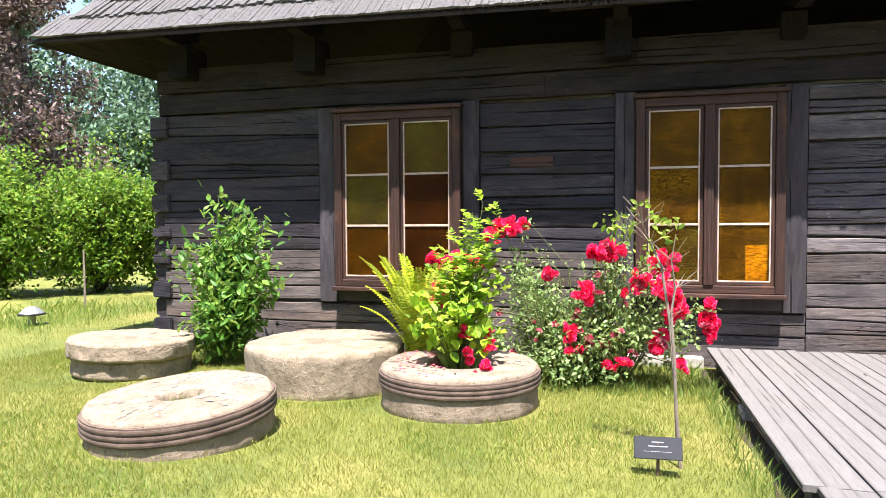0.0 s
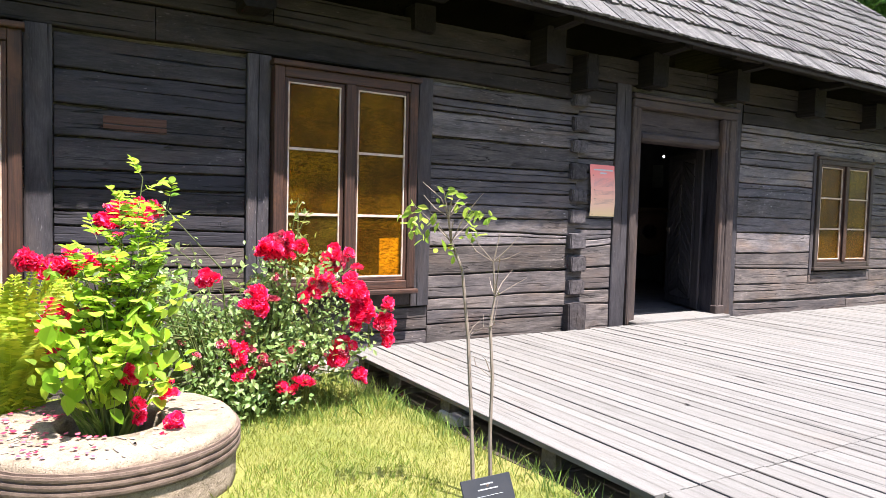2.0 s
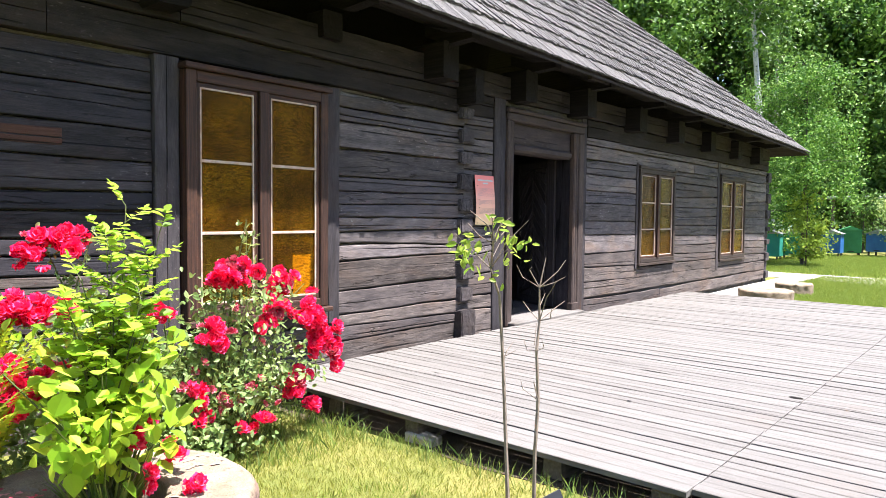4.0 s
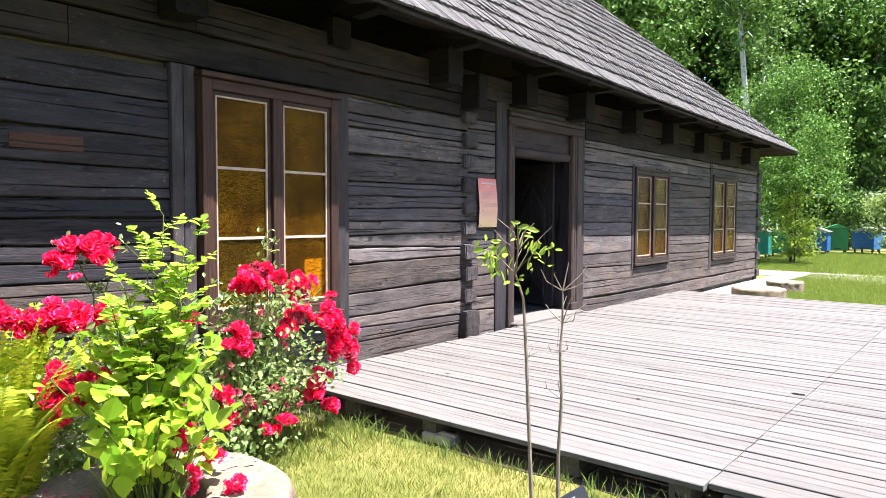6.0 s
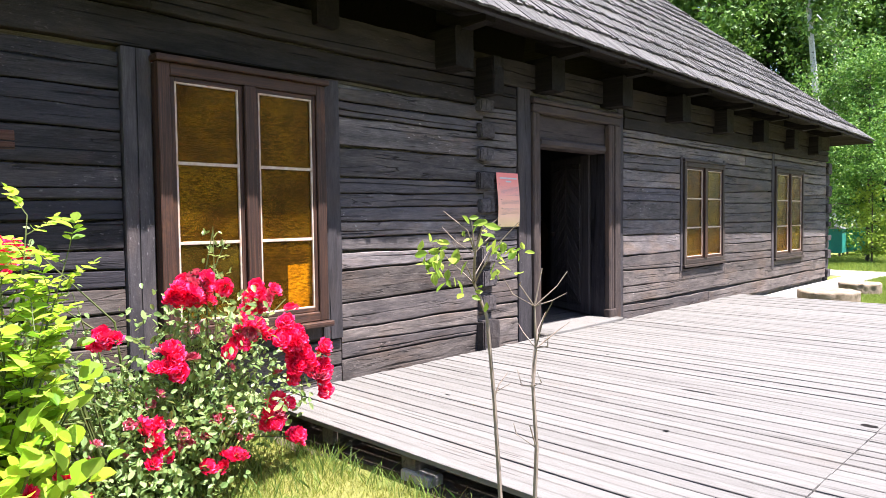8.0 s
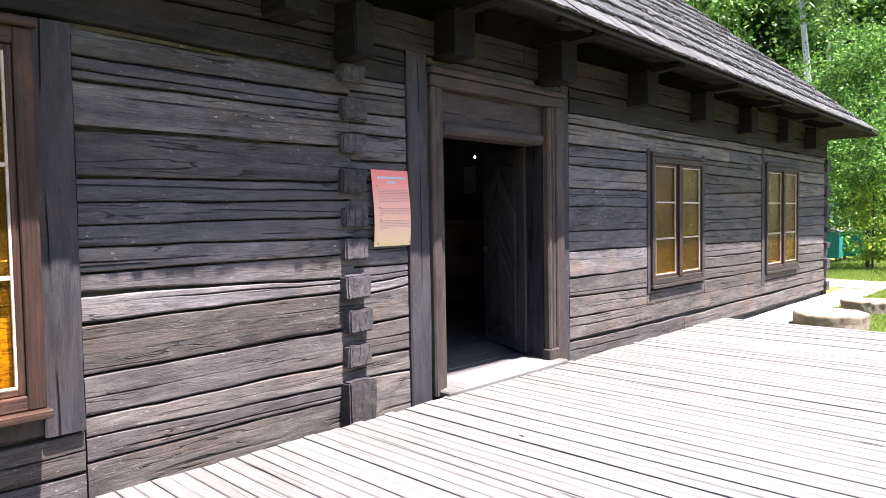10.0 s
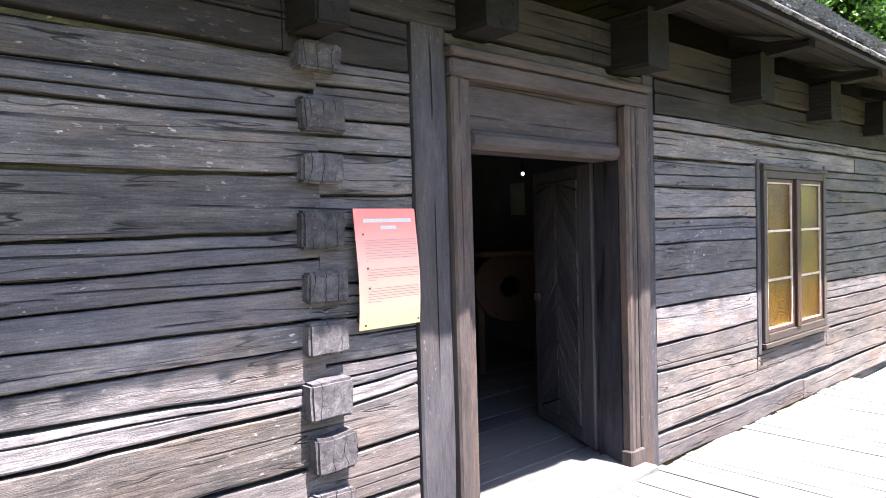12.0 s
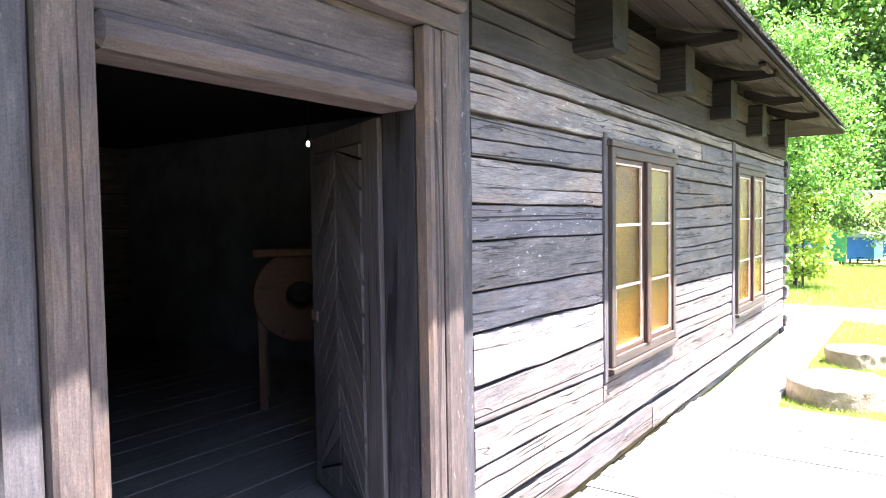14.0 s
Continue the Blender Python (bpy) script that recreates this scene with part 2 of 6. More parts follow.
LOG_END = charred("log_end_grain", (0.033, 0.02926, 0.03088), (0.0616, 0.05448, 0.05779), (0.1155, 0.1009, 0.09964), 2, 0.3, 0.35, 1.0, 0.35, (0.088, 0.06658, 0.0558), 0.9, 0.15, 2.4, True)
POST = charred("charred_post", (0.02969, 0.02719, 0.02957), (0.05059, 0.04567, 0.0498), (0.08247, 0.07286, 0.07678), 2, 0.15, 0.17, 1.0, 0.6, (0.07917, 0.05952, 0.05188), 0.85, 0.12)
# POST tones darkened for the wall plate: eave shade put into the colour
POST_X = charred("shaded_charred_plate", (0.0163, 0.01396, 0.01344), (0.02759, 0.02345, 0.02265), (0.04515, 0.03741, 0.03476), 0, 0.15, 0.17, 1.0, 0.6, (0.04389, 0.03126, 0.02477), 0.85, 0.12)
CASING = charred("door_casing_wood", (0.0334, 0.02623, 0.02454), (0.05566, 0.0428, 0.0394), (0.09137, 0.06763, 0.05812), 2, 0.12, 0.17, 0.6, 0.5, (0.1193, 0.06556, 0.03875), 0.8, 0.12)
CASING_H = charred("door_head_wood", (0.03283, 0.02592, 0.02556), (0.05185, 0.0404, 0.03949), (0.07776, 0.05945, 0.05575), 0, 0.1, 0.17, 0.6, 0.5, (0.08208, 0.0564, 0.04492), 0.8, 0.12)
DOOR_WOOD = wood("door_plank_wood", (0.0175, 0.01437, 0.01588), (0.045, 0.03712, 0.03913), (0.1063, 0.09062, 0.09187), 2, 0.75, 40.0, 0.3, 0.7, None, 0.25, 0.8, 0.6)
JAMB = charred("door_jamb_wood", (0.02408, 0.02198, 0.02716), (0.04522, 0.04102, 0.04942), (0.0784, 0.06888, 0.07658), 2, 0.1, 0.17, 0.6, 0.5, (0.03018, 0.02345, 0.02233), 0.8, 0.1)
SASH_V = wood("window_frame_wood", (0.009, 0.005, 0.004), (0.032, 0.0155, 0.011), (0.13, 0.055, 0.03), 2, 0.6, 40.0, 0.15, 0.6, (0.21, 0.085, 0.032), 0.3, 0.8, 0.6)
SASH_H = wood("window_rail_wood", (0.009, 0.005, 0.004), (0.032, 0.0155, 0.011), (0.13, 0.055, 0.03), 0, 0.6, 40.0, 0.15, 0.6, (0.21, 0.085, 0.032), 0.3, 0.8, 0.6)
FRAME_V = wood("dark_window_frame_wood", (0.014, 0.01, 0.009), (0.036, 0.026, 0.022), (0.095, 0.065, 0.048), 2, 0.7, 40.0, 0.1, 0.5, (0.11, 0.065, 0.04), 0.25, 0.8, 0.6)
FRAME_H = wood("dark_window_rail_wood", (0.014, 0.01, 0.009), (0.036, 0.026, 0.022), (0.095, 0.065, 0.048), 0, 0.7, 40.0, 0.1, 0.5, (0.11, 0.065, 0.04), 0.25, 0.8, 0.6)
PUTTY = plain("window_putty", (0.496, 0.4, 0.336), (0.336, 0.224, 0.16), 14.0, 0.7, 0.3, 0.003)
BOARD = edged(wood("weathered_deck_board", (0.098, 0.091, 0.084), (0.14, 0.133, 0.125), (0.186, 0.18, 0.171), 1, 0.85, 60.0, 0.09, 0.6, (0.15, 0.128, 0.112), 0.25, 0.45, 1.6), 0.6)
JOIST = wood("deck_joist_wood", (0.032, 0.0256, 0.02048), (0.096, 0.08, 0.064), (0.1792, 0.1536, 0.128), 0, 0.8, 24.0, 0.15, 0.6)
SHINGLE = wood("split_shingle", (0.01602, 0.01509, 0.01427), (0.06635, 0.06259, 0.06039), (0.183, 0.1721, 0.1647), 1, 0.8, 30.0, 0.5, 0.9, (0.06864, 0.06147, 0.0549), 0.3)
# eave timbers are near black: the shade under the eaves is in their colour
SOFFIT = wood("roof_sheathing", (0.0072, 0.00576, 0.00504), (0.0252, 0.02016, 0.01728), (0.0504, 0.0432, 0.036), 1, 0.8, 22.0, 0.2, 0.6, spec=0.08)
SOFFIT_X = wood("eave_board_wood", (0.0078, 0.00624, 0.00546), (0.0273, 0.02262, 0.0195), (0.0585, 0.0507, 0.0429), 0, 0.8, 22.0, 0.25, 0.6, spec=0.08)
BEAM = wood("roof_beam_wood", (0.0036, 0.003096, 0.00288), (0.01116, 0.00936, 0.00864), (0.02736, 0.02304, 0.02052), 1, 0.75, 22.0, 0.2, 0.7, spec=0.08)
FLOOR_WOOD = wood("inside_floor_board", (0.032, 0.029, 0.029), (0.085, 0.078, 0.077), (0.15, 0.14, 0.14), 0, 0.5, 26.0, 0.2, 0.5)
INNER = plain("inside_plaster", (0.144, 0.144, 0.17), (0.096, 0.096, 0.1156), 2.0, 0.9, 0.2)
STONE = stony("millstone_stone", (0.3082, 0.2414, 0.1753), (0.1981, 0.1488, 0.1035), (0.07338, 0.05424, 0.03792), 5.0)
STONE_B = stony("coarse_millstone", (0.3209, 0.2557, 0.1763), (0.2015, 0.1576, 0.1052), (0.07462, 0.05667, 0.03712), 7.0)
IRON = plain("rusty_iron_band", (0.085, 0.056, 0.043), (0.15, 0.105, 0.08), 9.0, 0.85, 0.6, 0.008, 0.0)
SLAB = plain("pale_paving", (0.3072, 0.2944, 0.2688), (0.384, 0.3648, 0.3392), 3.0, 0.85, 0.5, 0.01)
FOUND = plain("lime_foundation", (0.3968, 0.3712, 0.3328), (0.2816, 0.256, 0.224), 4.0, 0.9, 0.6, 0.02)
GRAVEL = plain("gravel_path", (0.288, 0.2752, 0.2496), (0.352, 0.3328, 0.3072), 6.0, 0.9, 0.6, 0.01)
SOIL = plain("dry_soil", (0.0448, 0.032, 0.0224), (0.0768, 0.0576, 0.0384), 6.0, 0.95, 0.8, 0.02)
BARK = wood("tree_bark", (0.0256, 0.02112, 0.01664), (0.0768, 0.064, 0.0512), (0.1408, 0.1216, 0.1024), 2, 0.9, 12.0, 0.2, 0.9)
BIRCH = wood("birch_bark", (0.032, 0.032, 0.032), (0.32, 0.32, 0.3072), (0.48, 0.4736, 0.448), 0, 0.8, 9.0, 0.1, 0.4)
TWIG = plain("grey_twig", (0.25, 0.2, 0.165), (0.16, 0.125, 0.1), 20.0, 0.8, 0.3, 0.003)
STEM = plain("green_stem", (0.0576, 0.0832, 0.0192), (0.0832, 0.096, 0.0256), 12.0, 0.6, 0.2, 0.002)
BLACK = plain("black_sign_plastic", (0.0128, 0.01408, 0.01664), (0.0192, 0.0192, 0.02176), 8.0, 0.4, 0.1, 0.002)
WHITE_INK = plain("white_lettering", (0.48, 0.48, 0.48), (0.384, 0.384, 0.3968), 30.0, 0.6, 0.05, 0.001)
PALE_INK = plain("grey_white_lettering", (0.3, 0.31, 0.33), (0.25, 0.26, 0.28), 30.0, 0.6, 0.05, 0.001)
GREY_INK = plain("grey_lettering", (0.3456, 0.2592, 0.2592), (0.288, 0.2112, 0.2112), 30.0, 0.6, 0.05, 0.001)
HIVE_BLUE = plain("blue_hive_paint", (0.0128, 0.0832, 0.2688), (0.0192, 0.1152, 0.32), 3.0, 0.5, 0.2, 0.004)
HIVE_TEAL = plain("teal_hive_paint", (0.0128, 0.2176, 0.192), (0.0256, 0.256, 0.2176), 3.0, 0.5, 0.2, 0.004)
HIVE_GREEN = plain("green_hive_paint", (0.0192, 0.1664, 0.0448), (0.032, 0.2048, 0.064), 3.0, 0.5, 0.2, 0.004)
ROOF_TIN = plain("hive_roof_tin", (0.288, 0.2944, 0.288), (0.192, 0.2048, 0.192), 4.0, 0.45, 0.2, 0.004, 0.4)
# ridge colour is paled to carry the air haze
HAZE = plain("haze_tinted_hill", (0.14, 0.2, 0.13), (0.19, 0.26, 0.18), 0.09, 0.95, 1.0, 1.5)
RED_LOG = wood("reddish_patch_wood", (0.03, 0.014, 0.01), (0.075, 0.035, 0.025), (0.13, 0.07, 0.05), 0, 0.85, 50.0, 0.1, 0.8)
MACHINE = wood("old_machine_wood", (0.02, 0.0075, 0.0045), (0.046, 0.018, 0.0095), (0.075, 0.032, 0.017), 2, 0.6, 24.0, 0.1, 0.4)
YELLOW = plain("yellow_sheet_paper", (0.85, 0.72, 0.08), (0.8, 0.65, 0.06), 6.0, 0.7, 0.05, 0.002)

L_ROSE = leafy("rose_leaf", (0.0825, 0.1482, 0.04125), (0.18, 0.2808, 0.09), (0.3, 0.39, 0.165), 0.4, 0.45)
L_LIME = leafy("lime_shrub_leaf", (0.1, 0.24, 0.008), (0.26, 0.45, 0.018), (0.46, 0.6, 0.05), 0.55)
L_FERN = leafy("fern_leaf", (0.17, 0.27, 0.008), (0.34, 0.43, 0.015), (0.5, 0.53, 0.03), 0.5)
L_PEONY = leafy("broad_shrub_leaf", (0.0255, 0.0935, 0.01275), (0.07225, 0.1997, 0.0255), (0.187, 0.34, 0.051), 0.42)
L_SAP = leafy("sapling_leaf", (0.0816, 0.1836, 0.0102), (0.17, 0.2856, 0.0204), (0.2856, 0.3808, 0.0476), 0.5)
L_HEDGE = leafy("hedge_leaf", (0.0238, 0.0884, 0.00544), (0.0884, 0.2176, 0.0102), (0.2312, 0.3536, 0.0272), 0.45)
L_PURPLE = leafy("purple_tree_leaf", (0.06, 0.036, 0.034), (0.13, 0.085, 0.075), (0.26, 0.2, 0.17), 0.3)
# far leaves are paler than near ones: distance haze mixed into their tones
L_FAR = leafy("haze_tinted_leaf", (0.07, 0.133, 0.07), (0.119, 0.203, 0.119), (0.189, 0.28, 0.189), 0.3)
L_WOOD = leafy("forest_leaf", (0.02822, 0.08478, 0.01005), (0.07056, 0.1607, 0.02345), (0.1598, 0.2766, 0.05025), 0.29)
L_BIRCH = leafy("birch_leaf", (0.03387, 0.08778, 0.01092), (0.07526, 0.1609, 0.02549), (0.1505, 0.2633, 0.05098), 0.29)
L_YOUNG = leafy("young_tree_leaf", (0.03613, 0.1141, 0.0131), (0.09032, 0.2107, 0.02622), (0.2168, 0.3686, 0.06991), 0.29)
L_GRASS = leafy("grass_blade", (0.1097, 0.1394, 0.01589), (0.1974, 0.2121, 0.02913), (0.307, 0.2969, 0.09004), 0.35, 0.6)
L_GREEN = leafy("fresh_grass_blade", (0.054, 0.1288, 0.0108), (0.117, 0.2024, 0.018), (0.198, 0.2576, 0.036), 0.35, 0.6)
L_TUFT = leafy("tall_grass_blade", (0.034, 0.0816, 0.0136), (0.0884, 0.1632, 0.0272), (0.2448, 0.2856, 0.068), 0.35, 0.6)
PETAL = leafy("rose_petal", (0.7, 0.003, 0.04), (0.93, 0.01, 0.1), (0.97, 0.12, 0.3), 0.3, 0.5)
PETAL_P = leafy("pink_rose_petal", (0.4, 0.02, 0.06), (0.52, 0.07, 0.13), (0.6, 0.25, 0.26), 0.25, 0.55)


def lawn_material():
    m, nt, bsdf = node_mat("mown_lawn")
    v = coords(nt, (1, 1, 1))
    col = ramp(nt, noise_tex(nt, v, 0.9, 6.0, 0.7), [(0.3, (0.07, 0.105, 0.014)), (0.5, (0.15, 0.165, 0.026)), (0.7, (0.26, 0.225, 0.062))])
    fine = noise_tex(nt, v, 45.0, 4.0, 0.75)
    col = mixed(nt, col, (0.065, 0.08, 0.012), ramp(nt, fine, [(0.5, (0, 0, 0)), (0.75, (0.85, 0.85, 0.85))]))
    nt.links.new(col, bsdf.inputs["Base Color"])
    bsdf.inputs["Roughness"].default_value = 0.9
    bumped(nt, bsdf, fine, 0.8, 0.03)
    return m


def amber_glass(name="amber_cathedral_glass", tint=(1, 1, 1)):
    m, nt, bsdf = node_mat(name)
    v = coords(nt, (1, 1, 1))
    big, fine = noise_tex(nt, v, 2.5, 3.0, 0.5), noise_tex(nt, coords(nt, (0.3, 1, 1)), 75.0, 2.0, 0.5, 0.8)
    info = nt.nodes.new("ShaderNodeObjectInfo")
    a = ramp(nt, info.outputs["Random"], [(0.0, (0.36, 0.15, 0.008)), (0.35, (0.46, 0.2, 0.008)), (0.7, (0.6, 0.34, 0.016)), (1.0, (0.42, 0.34, 0.05))])
    col = mixed(nt, a, (0.22, 0.09, 0.008), ramp(nt, big, [(0.4, (0, 0, 0)), (0.65, (0.8, 0.8, 0.8))]))
    col = mixed(nt, col, (0.16, 0.06, 0.004), ramp(nt, fine, [(0.46, (0, 0, 0)), (0.62, (0.75, 0.75, 0.75))]))
    col = mixed(nt, col, tint, 1.0, "MULTIPLY")
    nt.links.new(col, bsdf.inputs["Base Color"])
    bsdf.inputs["Roughness"].default_value = 0.24
    bsdf.inputs["Metallic"].default_value = 0.15
    bsdf.inputs["Transmission Weight"].default_value = 0.95
    bsdf.inputs["IOR"].default_value = 1.16
    bsdf.inputs["Specular IOR Level"].default_value = 0.15
    bumped(nt, bsdf, fine, 0.8, 0.008)
    return m


def poster_paper():
    m, nt, bsdf = node_mat("printed_poster")
    tc = nt.nodes.new("ShaderNodeTexCoord")
    sep = nt.nodes.new("ShaderNodeSeparateXYZ")
    nt.links.new(tc.outputs["Generated"], sep.inputs[0])
    col = ramp(nt, sep.outputs["Z"], [(0.0, (0.72, 0.52, 0.27)), (0.2, (0.76, 0.46, 0.33)), (0.6, (0.76, 0.33, 0.27)), (0.9, (0.72, 0.19, 0.16)), (1.0, (0.7, 0.16, 0.14))])
    nt.links.new(col, bsdf.inputs["Base Color"])
    bsdf.inputs["Roughness"].default_value = 0.35
    return m


def bulb_glow():
    m, nt, bsdf = node_mat("lit_bulb")
    bsdf.inputs["Emission Color"].default_value = (1.0, 0.9, 0.75, 1)
    bsdf.inputs["Emission Strength"].default_value = 6.0
    return m


BULB = bulb_glow()
LAWN, GLASS, PAPER = lawn_material(), amber_glass(), poster_paper()
GLASS_OLIVE, GLASS_BROWN = amber_glass("olive_cathedral_glass", (0.85, 1.5, 5.0)), amber_glass("brown_cathedral_glass", (0.5, 0.32, 0.6))
GLASS_GOLD = amber_glass("gold_cathedral_glass", (1.05, 1.14, 1.0))

# ---- building helpers ----
rng = np.random.default_rng(7)


def thing(name, at=(0, 0, 0), label="", category="", group="", kind=""):
    ob = new(name)
    ob.location = at
    ob.empty_display_size = 0.1
    return tagged(ob, label, category, group, kind)


def part(name, data, material, parent=None, label="", smooth=False):
    """Links a bmesh or (verts, faces) as one mesh object, under a thing or a part. Vertices are in world space unless the parent stands elsewhere."""
    me = bpy.data.meshes.new(name)
    if isinstance(data, tuple):
        verts, faces = data
        me.from_pydata([tuple(map(float, v)) for v in verts] if not isinstance(verts, np.ndarray) else verts.tolist(), [],
                       faces.tolist() if isinstance(faces, np.ndarray) else faces)
    else:
        data.to_mesh(me)
        data.free()
    me.materials.append(material)
    if smooth:
        me.shade_smooth()
    ob = new(name, me)
    ob.parent = parent
    if label:
        ob["label"] = label
    return ob


def box_bm(x0, x1, y0, y1, z0, z1, bevel=0.0, bm=None):
    own = bm is None
    bm = bm or bmesh.new()
    r = bmesh.ops.create_cube(bm, size=1.0, matrix=Matrix.LocRotScale(((x0 + x1) / 2, (y0 + y1) / 2, (z0 + z1) / 2), None, (x1 - x0, y1 - y0, z1 - z0)))
    if bevel:
        es = list({e for v in r["verts"] for e in v.link_edges})
        bmesh.ops.bevel(bm, geom=es, offset=bevel, segments=1, affect="EDGES")
    return bm


def box(name, x0, x1, y0, y1, z0, z1, material, parent=None, bevel=0.006, label=""):
    return part(name, box_bm(x0, x1, y0, y1, z0, z1, bevel), material, parent, label)


def rough_beam(axis, a, b, half_u, half_v, centre, seed, wob=0.006, seg=10, close=0.25):
    """A hewn timber along an axis from a to b with uneven, eased edges: verts and faces."""
    prof = [(-1, -1 + close), (-1 + close, -1), (1 - close, -1), (1, -1 + close), (1, 1 - close), (1 - close, 1), (-1 + close, 1), (-1, 1 - close)]
    verts, faces = [], []
    for i in range(seg + 1):
        s = a + (b - a) * i / seg
        for j, (u, v) in enumerate(prof):
            n = noise.noise_vector(Vector((s * 1.7, j * 3.1, seed * 7.3))) * wob
            p = [centre[0], centre[1], centre[2]]
            o = [k for k in range(3) if k != axis]
            p[axis] = s
            p[o[0]] += u * half_u + n.x
            p[o[1]] += v * half_v + n.y
            verts.append(p)
    k = len(prof)
    for i in range(seg):
        for j in range(k):
            faces.append((i * k + j, i * k + (j + 1) % k, (i + 1) * k + (j + 1) % k, (i + 1) * k + j))
    faces.append(tuple(range(k)))
    faces.append(tuple(reversed(range(seg * k, seg * k + k))))
    return verts, faces


def tube(points, radii, sides=6):
    """A tapered round branch through points: verts and faces."""
    verts, faces = [], []
    for i, p in enumerate(points):
        p = Vector(p)
        d = (Vector(points[min(i + 1, len(points) - 1)]) - Vector(points[max(i - 1, 0)])).normalized()
        u = d.orthogonal().normalized()
        w = d.cross(u)
        for j in range(sides):
            a = 2 * math.pi * j / sides
            verts.append(p + (u * math.cos(a) + w * math.sin(a)) * radii[i])
    for i in range(len(points) - 1):
        for j in range(sides):
            faces.append((i * sides + j, i * sides + (j + 1) % sides, (i + 1) * sides + (j + 1) % sides, (i + 1) * sides + j))
    faces.append(tuple(range(sides)))
    faces.append(tuple(range((len(points) - 1) * sides, len(points) * sides)))
    return verts, faces


def joined(*meshes):
    verts, faces = [], []
    for v, f in meshes:
        n = len(verts)
        verts.extend(v)
        faces.extend(tuple(i + n for i in q) for q in f)
    return verts, faces


def leaves(places, size, spread=0.4, up=0.35, length=1.7, out=None, full=False):
    """Leaf blades at the places (n x 3), folded along the rib and turned at random: pointed, or full with a rounded outline."""
    n = len(places)
    d = rng.normal(size=(n, 3))
    if out is not None:
        d = d * 0.8 + out
    d[:, 2] -= 0.1
    d /= np.linalg.norm(d, axis=1)[:, None]
    nrm = rng.normal(size=(n, 3)) * spread + np.array([0, -0.15, 1.0]) * up
    side = np.cross(d, nrm)
    side /= np.linalg.norm(side, axis=1)[:, None] + 1e-9
    nrm = np.cross(side, d)
    s = size * rng.uniform(0.6, 1.3, size=(n, 1))
    reach = d * s * length
    tip = places + reach - nrm * s * 0.15
    if full:
        cols = [places]
        for sg, order in ((-1, ((0.22, 0.36), (0.5, 0.5), (0.8, 0.3))), (1, ((0.8, 0.3), (0.5, 0.5), (0.22, 0.36)))):
            for t, w in order:
                cols.append(places + reach * t + side * s * w * sg + nrm * s * (0.16 * w * 2 - 0.1 * t))
            if sg < 0:
                cols.append(tip)
        verts = np.stack(cols, axis=1).reshape(-1, 3)
        i = np.arange(n)[:, None] * 8
        faces = (i + np.array([0, 1, 2, 3, 4])).tolist() + (i + np.array([0, 4, 5, 6, 7])).tolist()
        return verts, faces
    midp = places + reach * 0.45 - nrm * s * 0.12
    l, r = midp + side * s * 0.5 + nrm * s * 0.2, midp - side * s * 0.5 + nrm * s * 0.2
    verts = np.stack([places, r, tip, l], axis=1).reshape(-1, 3)
    i = np.arange(n)[:, None] * 4
    faces = np.concatenate([i + np.array([0, 1, 2]), i + np.array([0, 2, 3])], axis=0)
    return verts, faces


def clumps(centre, radii, n_clumps, per, clump_r, shell=0.55):
    """Places for leaves: clumps scattered through an uneven ellipsoid, denser towards its outside."""
    u = rng.normal(size=(n_clumps, 3))
    u /= np.linalg.norm(u, axis=1)[:, None]
    rad = shell + (1 - shell) * rng.random((n_clumps, 1))
    rad *= rng.uniform(0.75, 1.1, size=(n_clumps, 1))
    c = np.array(centre) + u * rad * np.array(radii)
    k = rng.normal(size=(n_clumps, per, 3)) * clump_r * rng.uniform(0.6, 1.2, size=(n_clumps, 1, 1))
    return (c[:, None, :] + k).reshape(-1, 3), c


def ground_z(x, y):
    """The lawn's height: it falls a little towards the house."""
    a = min(max(-y - 0.4, 0.0), 4.2) * 0.018
    side = min(max((4.5 - x) / 3.0, 0.0), 1.0)
    return -0.215 + a * side + 0.012 * noise.noise(Vector((x * 0.7, y * 0.7, 3.3)))

# ---- ground ----


def build_ground():
    xs = np.concatenate([[-3000, -600, -150, -60, -35, -22], np.arange(-16, 14.1, 0.4), [16, 19, 23, 30, 45, 80, 200, 700, 3000]])
    ys = np.concatenate([[-3000, -600, -150, -60, -30, -18], np.arange(-11, 4.1, 0.4), [7, 12, 20, 30, 45, 80, 200, 700, 3000]])
    verts = [(x, y, ground_z(x, y)) for y in ys for x in xs]
    w = len(xs)
    faces = [(j * w + i, j * w + i + 1, (j + 1) * w + i + 1, (j + 1) * w + i) for j in range(len(ys) - 1) for i in range(w - 1)]
    ob = part("ground", (verts, faces), LAWN, None, "", True)
    tagged(ob, "sunlit yellow-green mown lawn around the log house", "lawn", kind="structure")


build_ground()

# ---- the log house: front wall ----
HX0, HX1, DEPTH = -9.75, 10.9, 8.0
WINDOWS = [(-7.38, -5.97, 0.52, 2.40), (-4.21, -2.87, 0.52, 2.40), (3.68, 5.14, 0.59, 2.14), (7.50, 9.10, 0.50, 2.20)]
wall_front = thing("wall_front", label="long wall of dark charred hewn logs", category="wall", kind="structure")


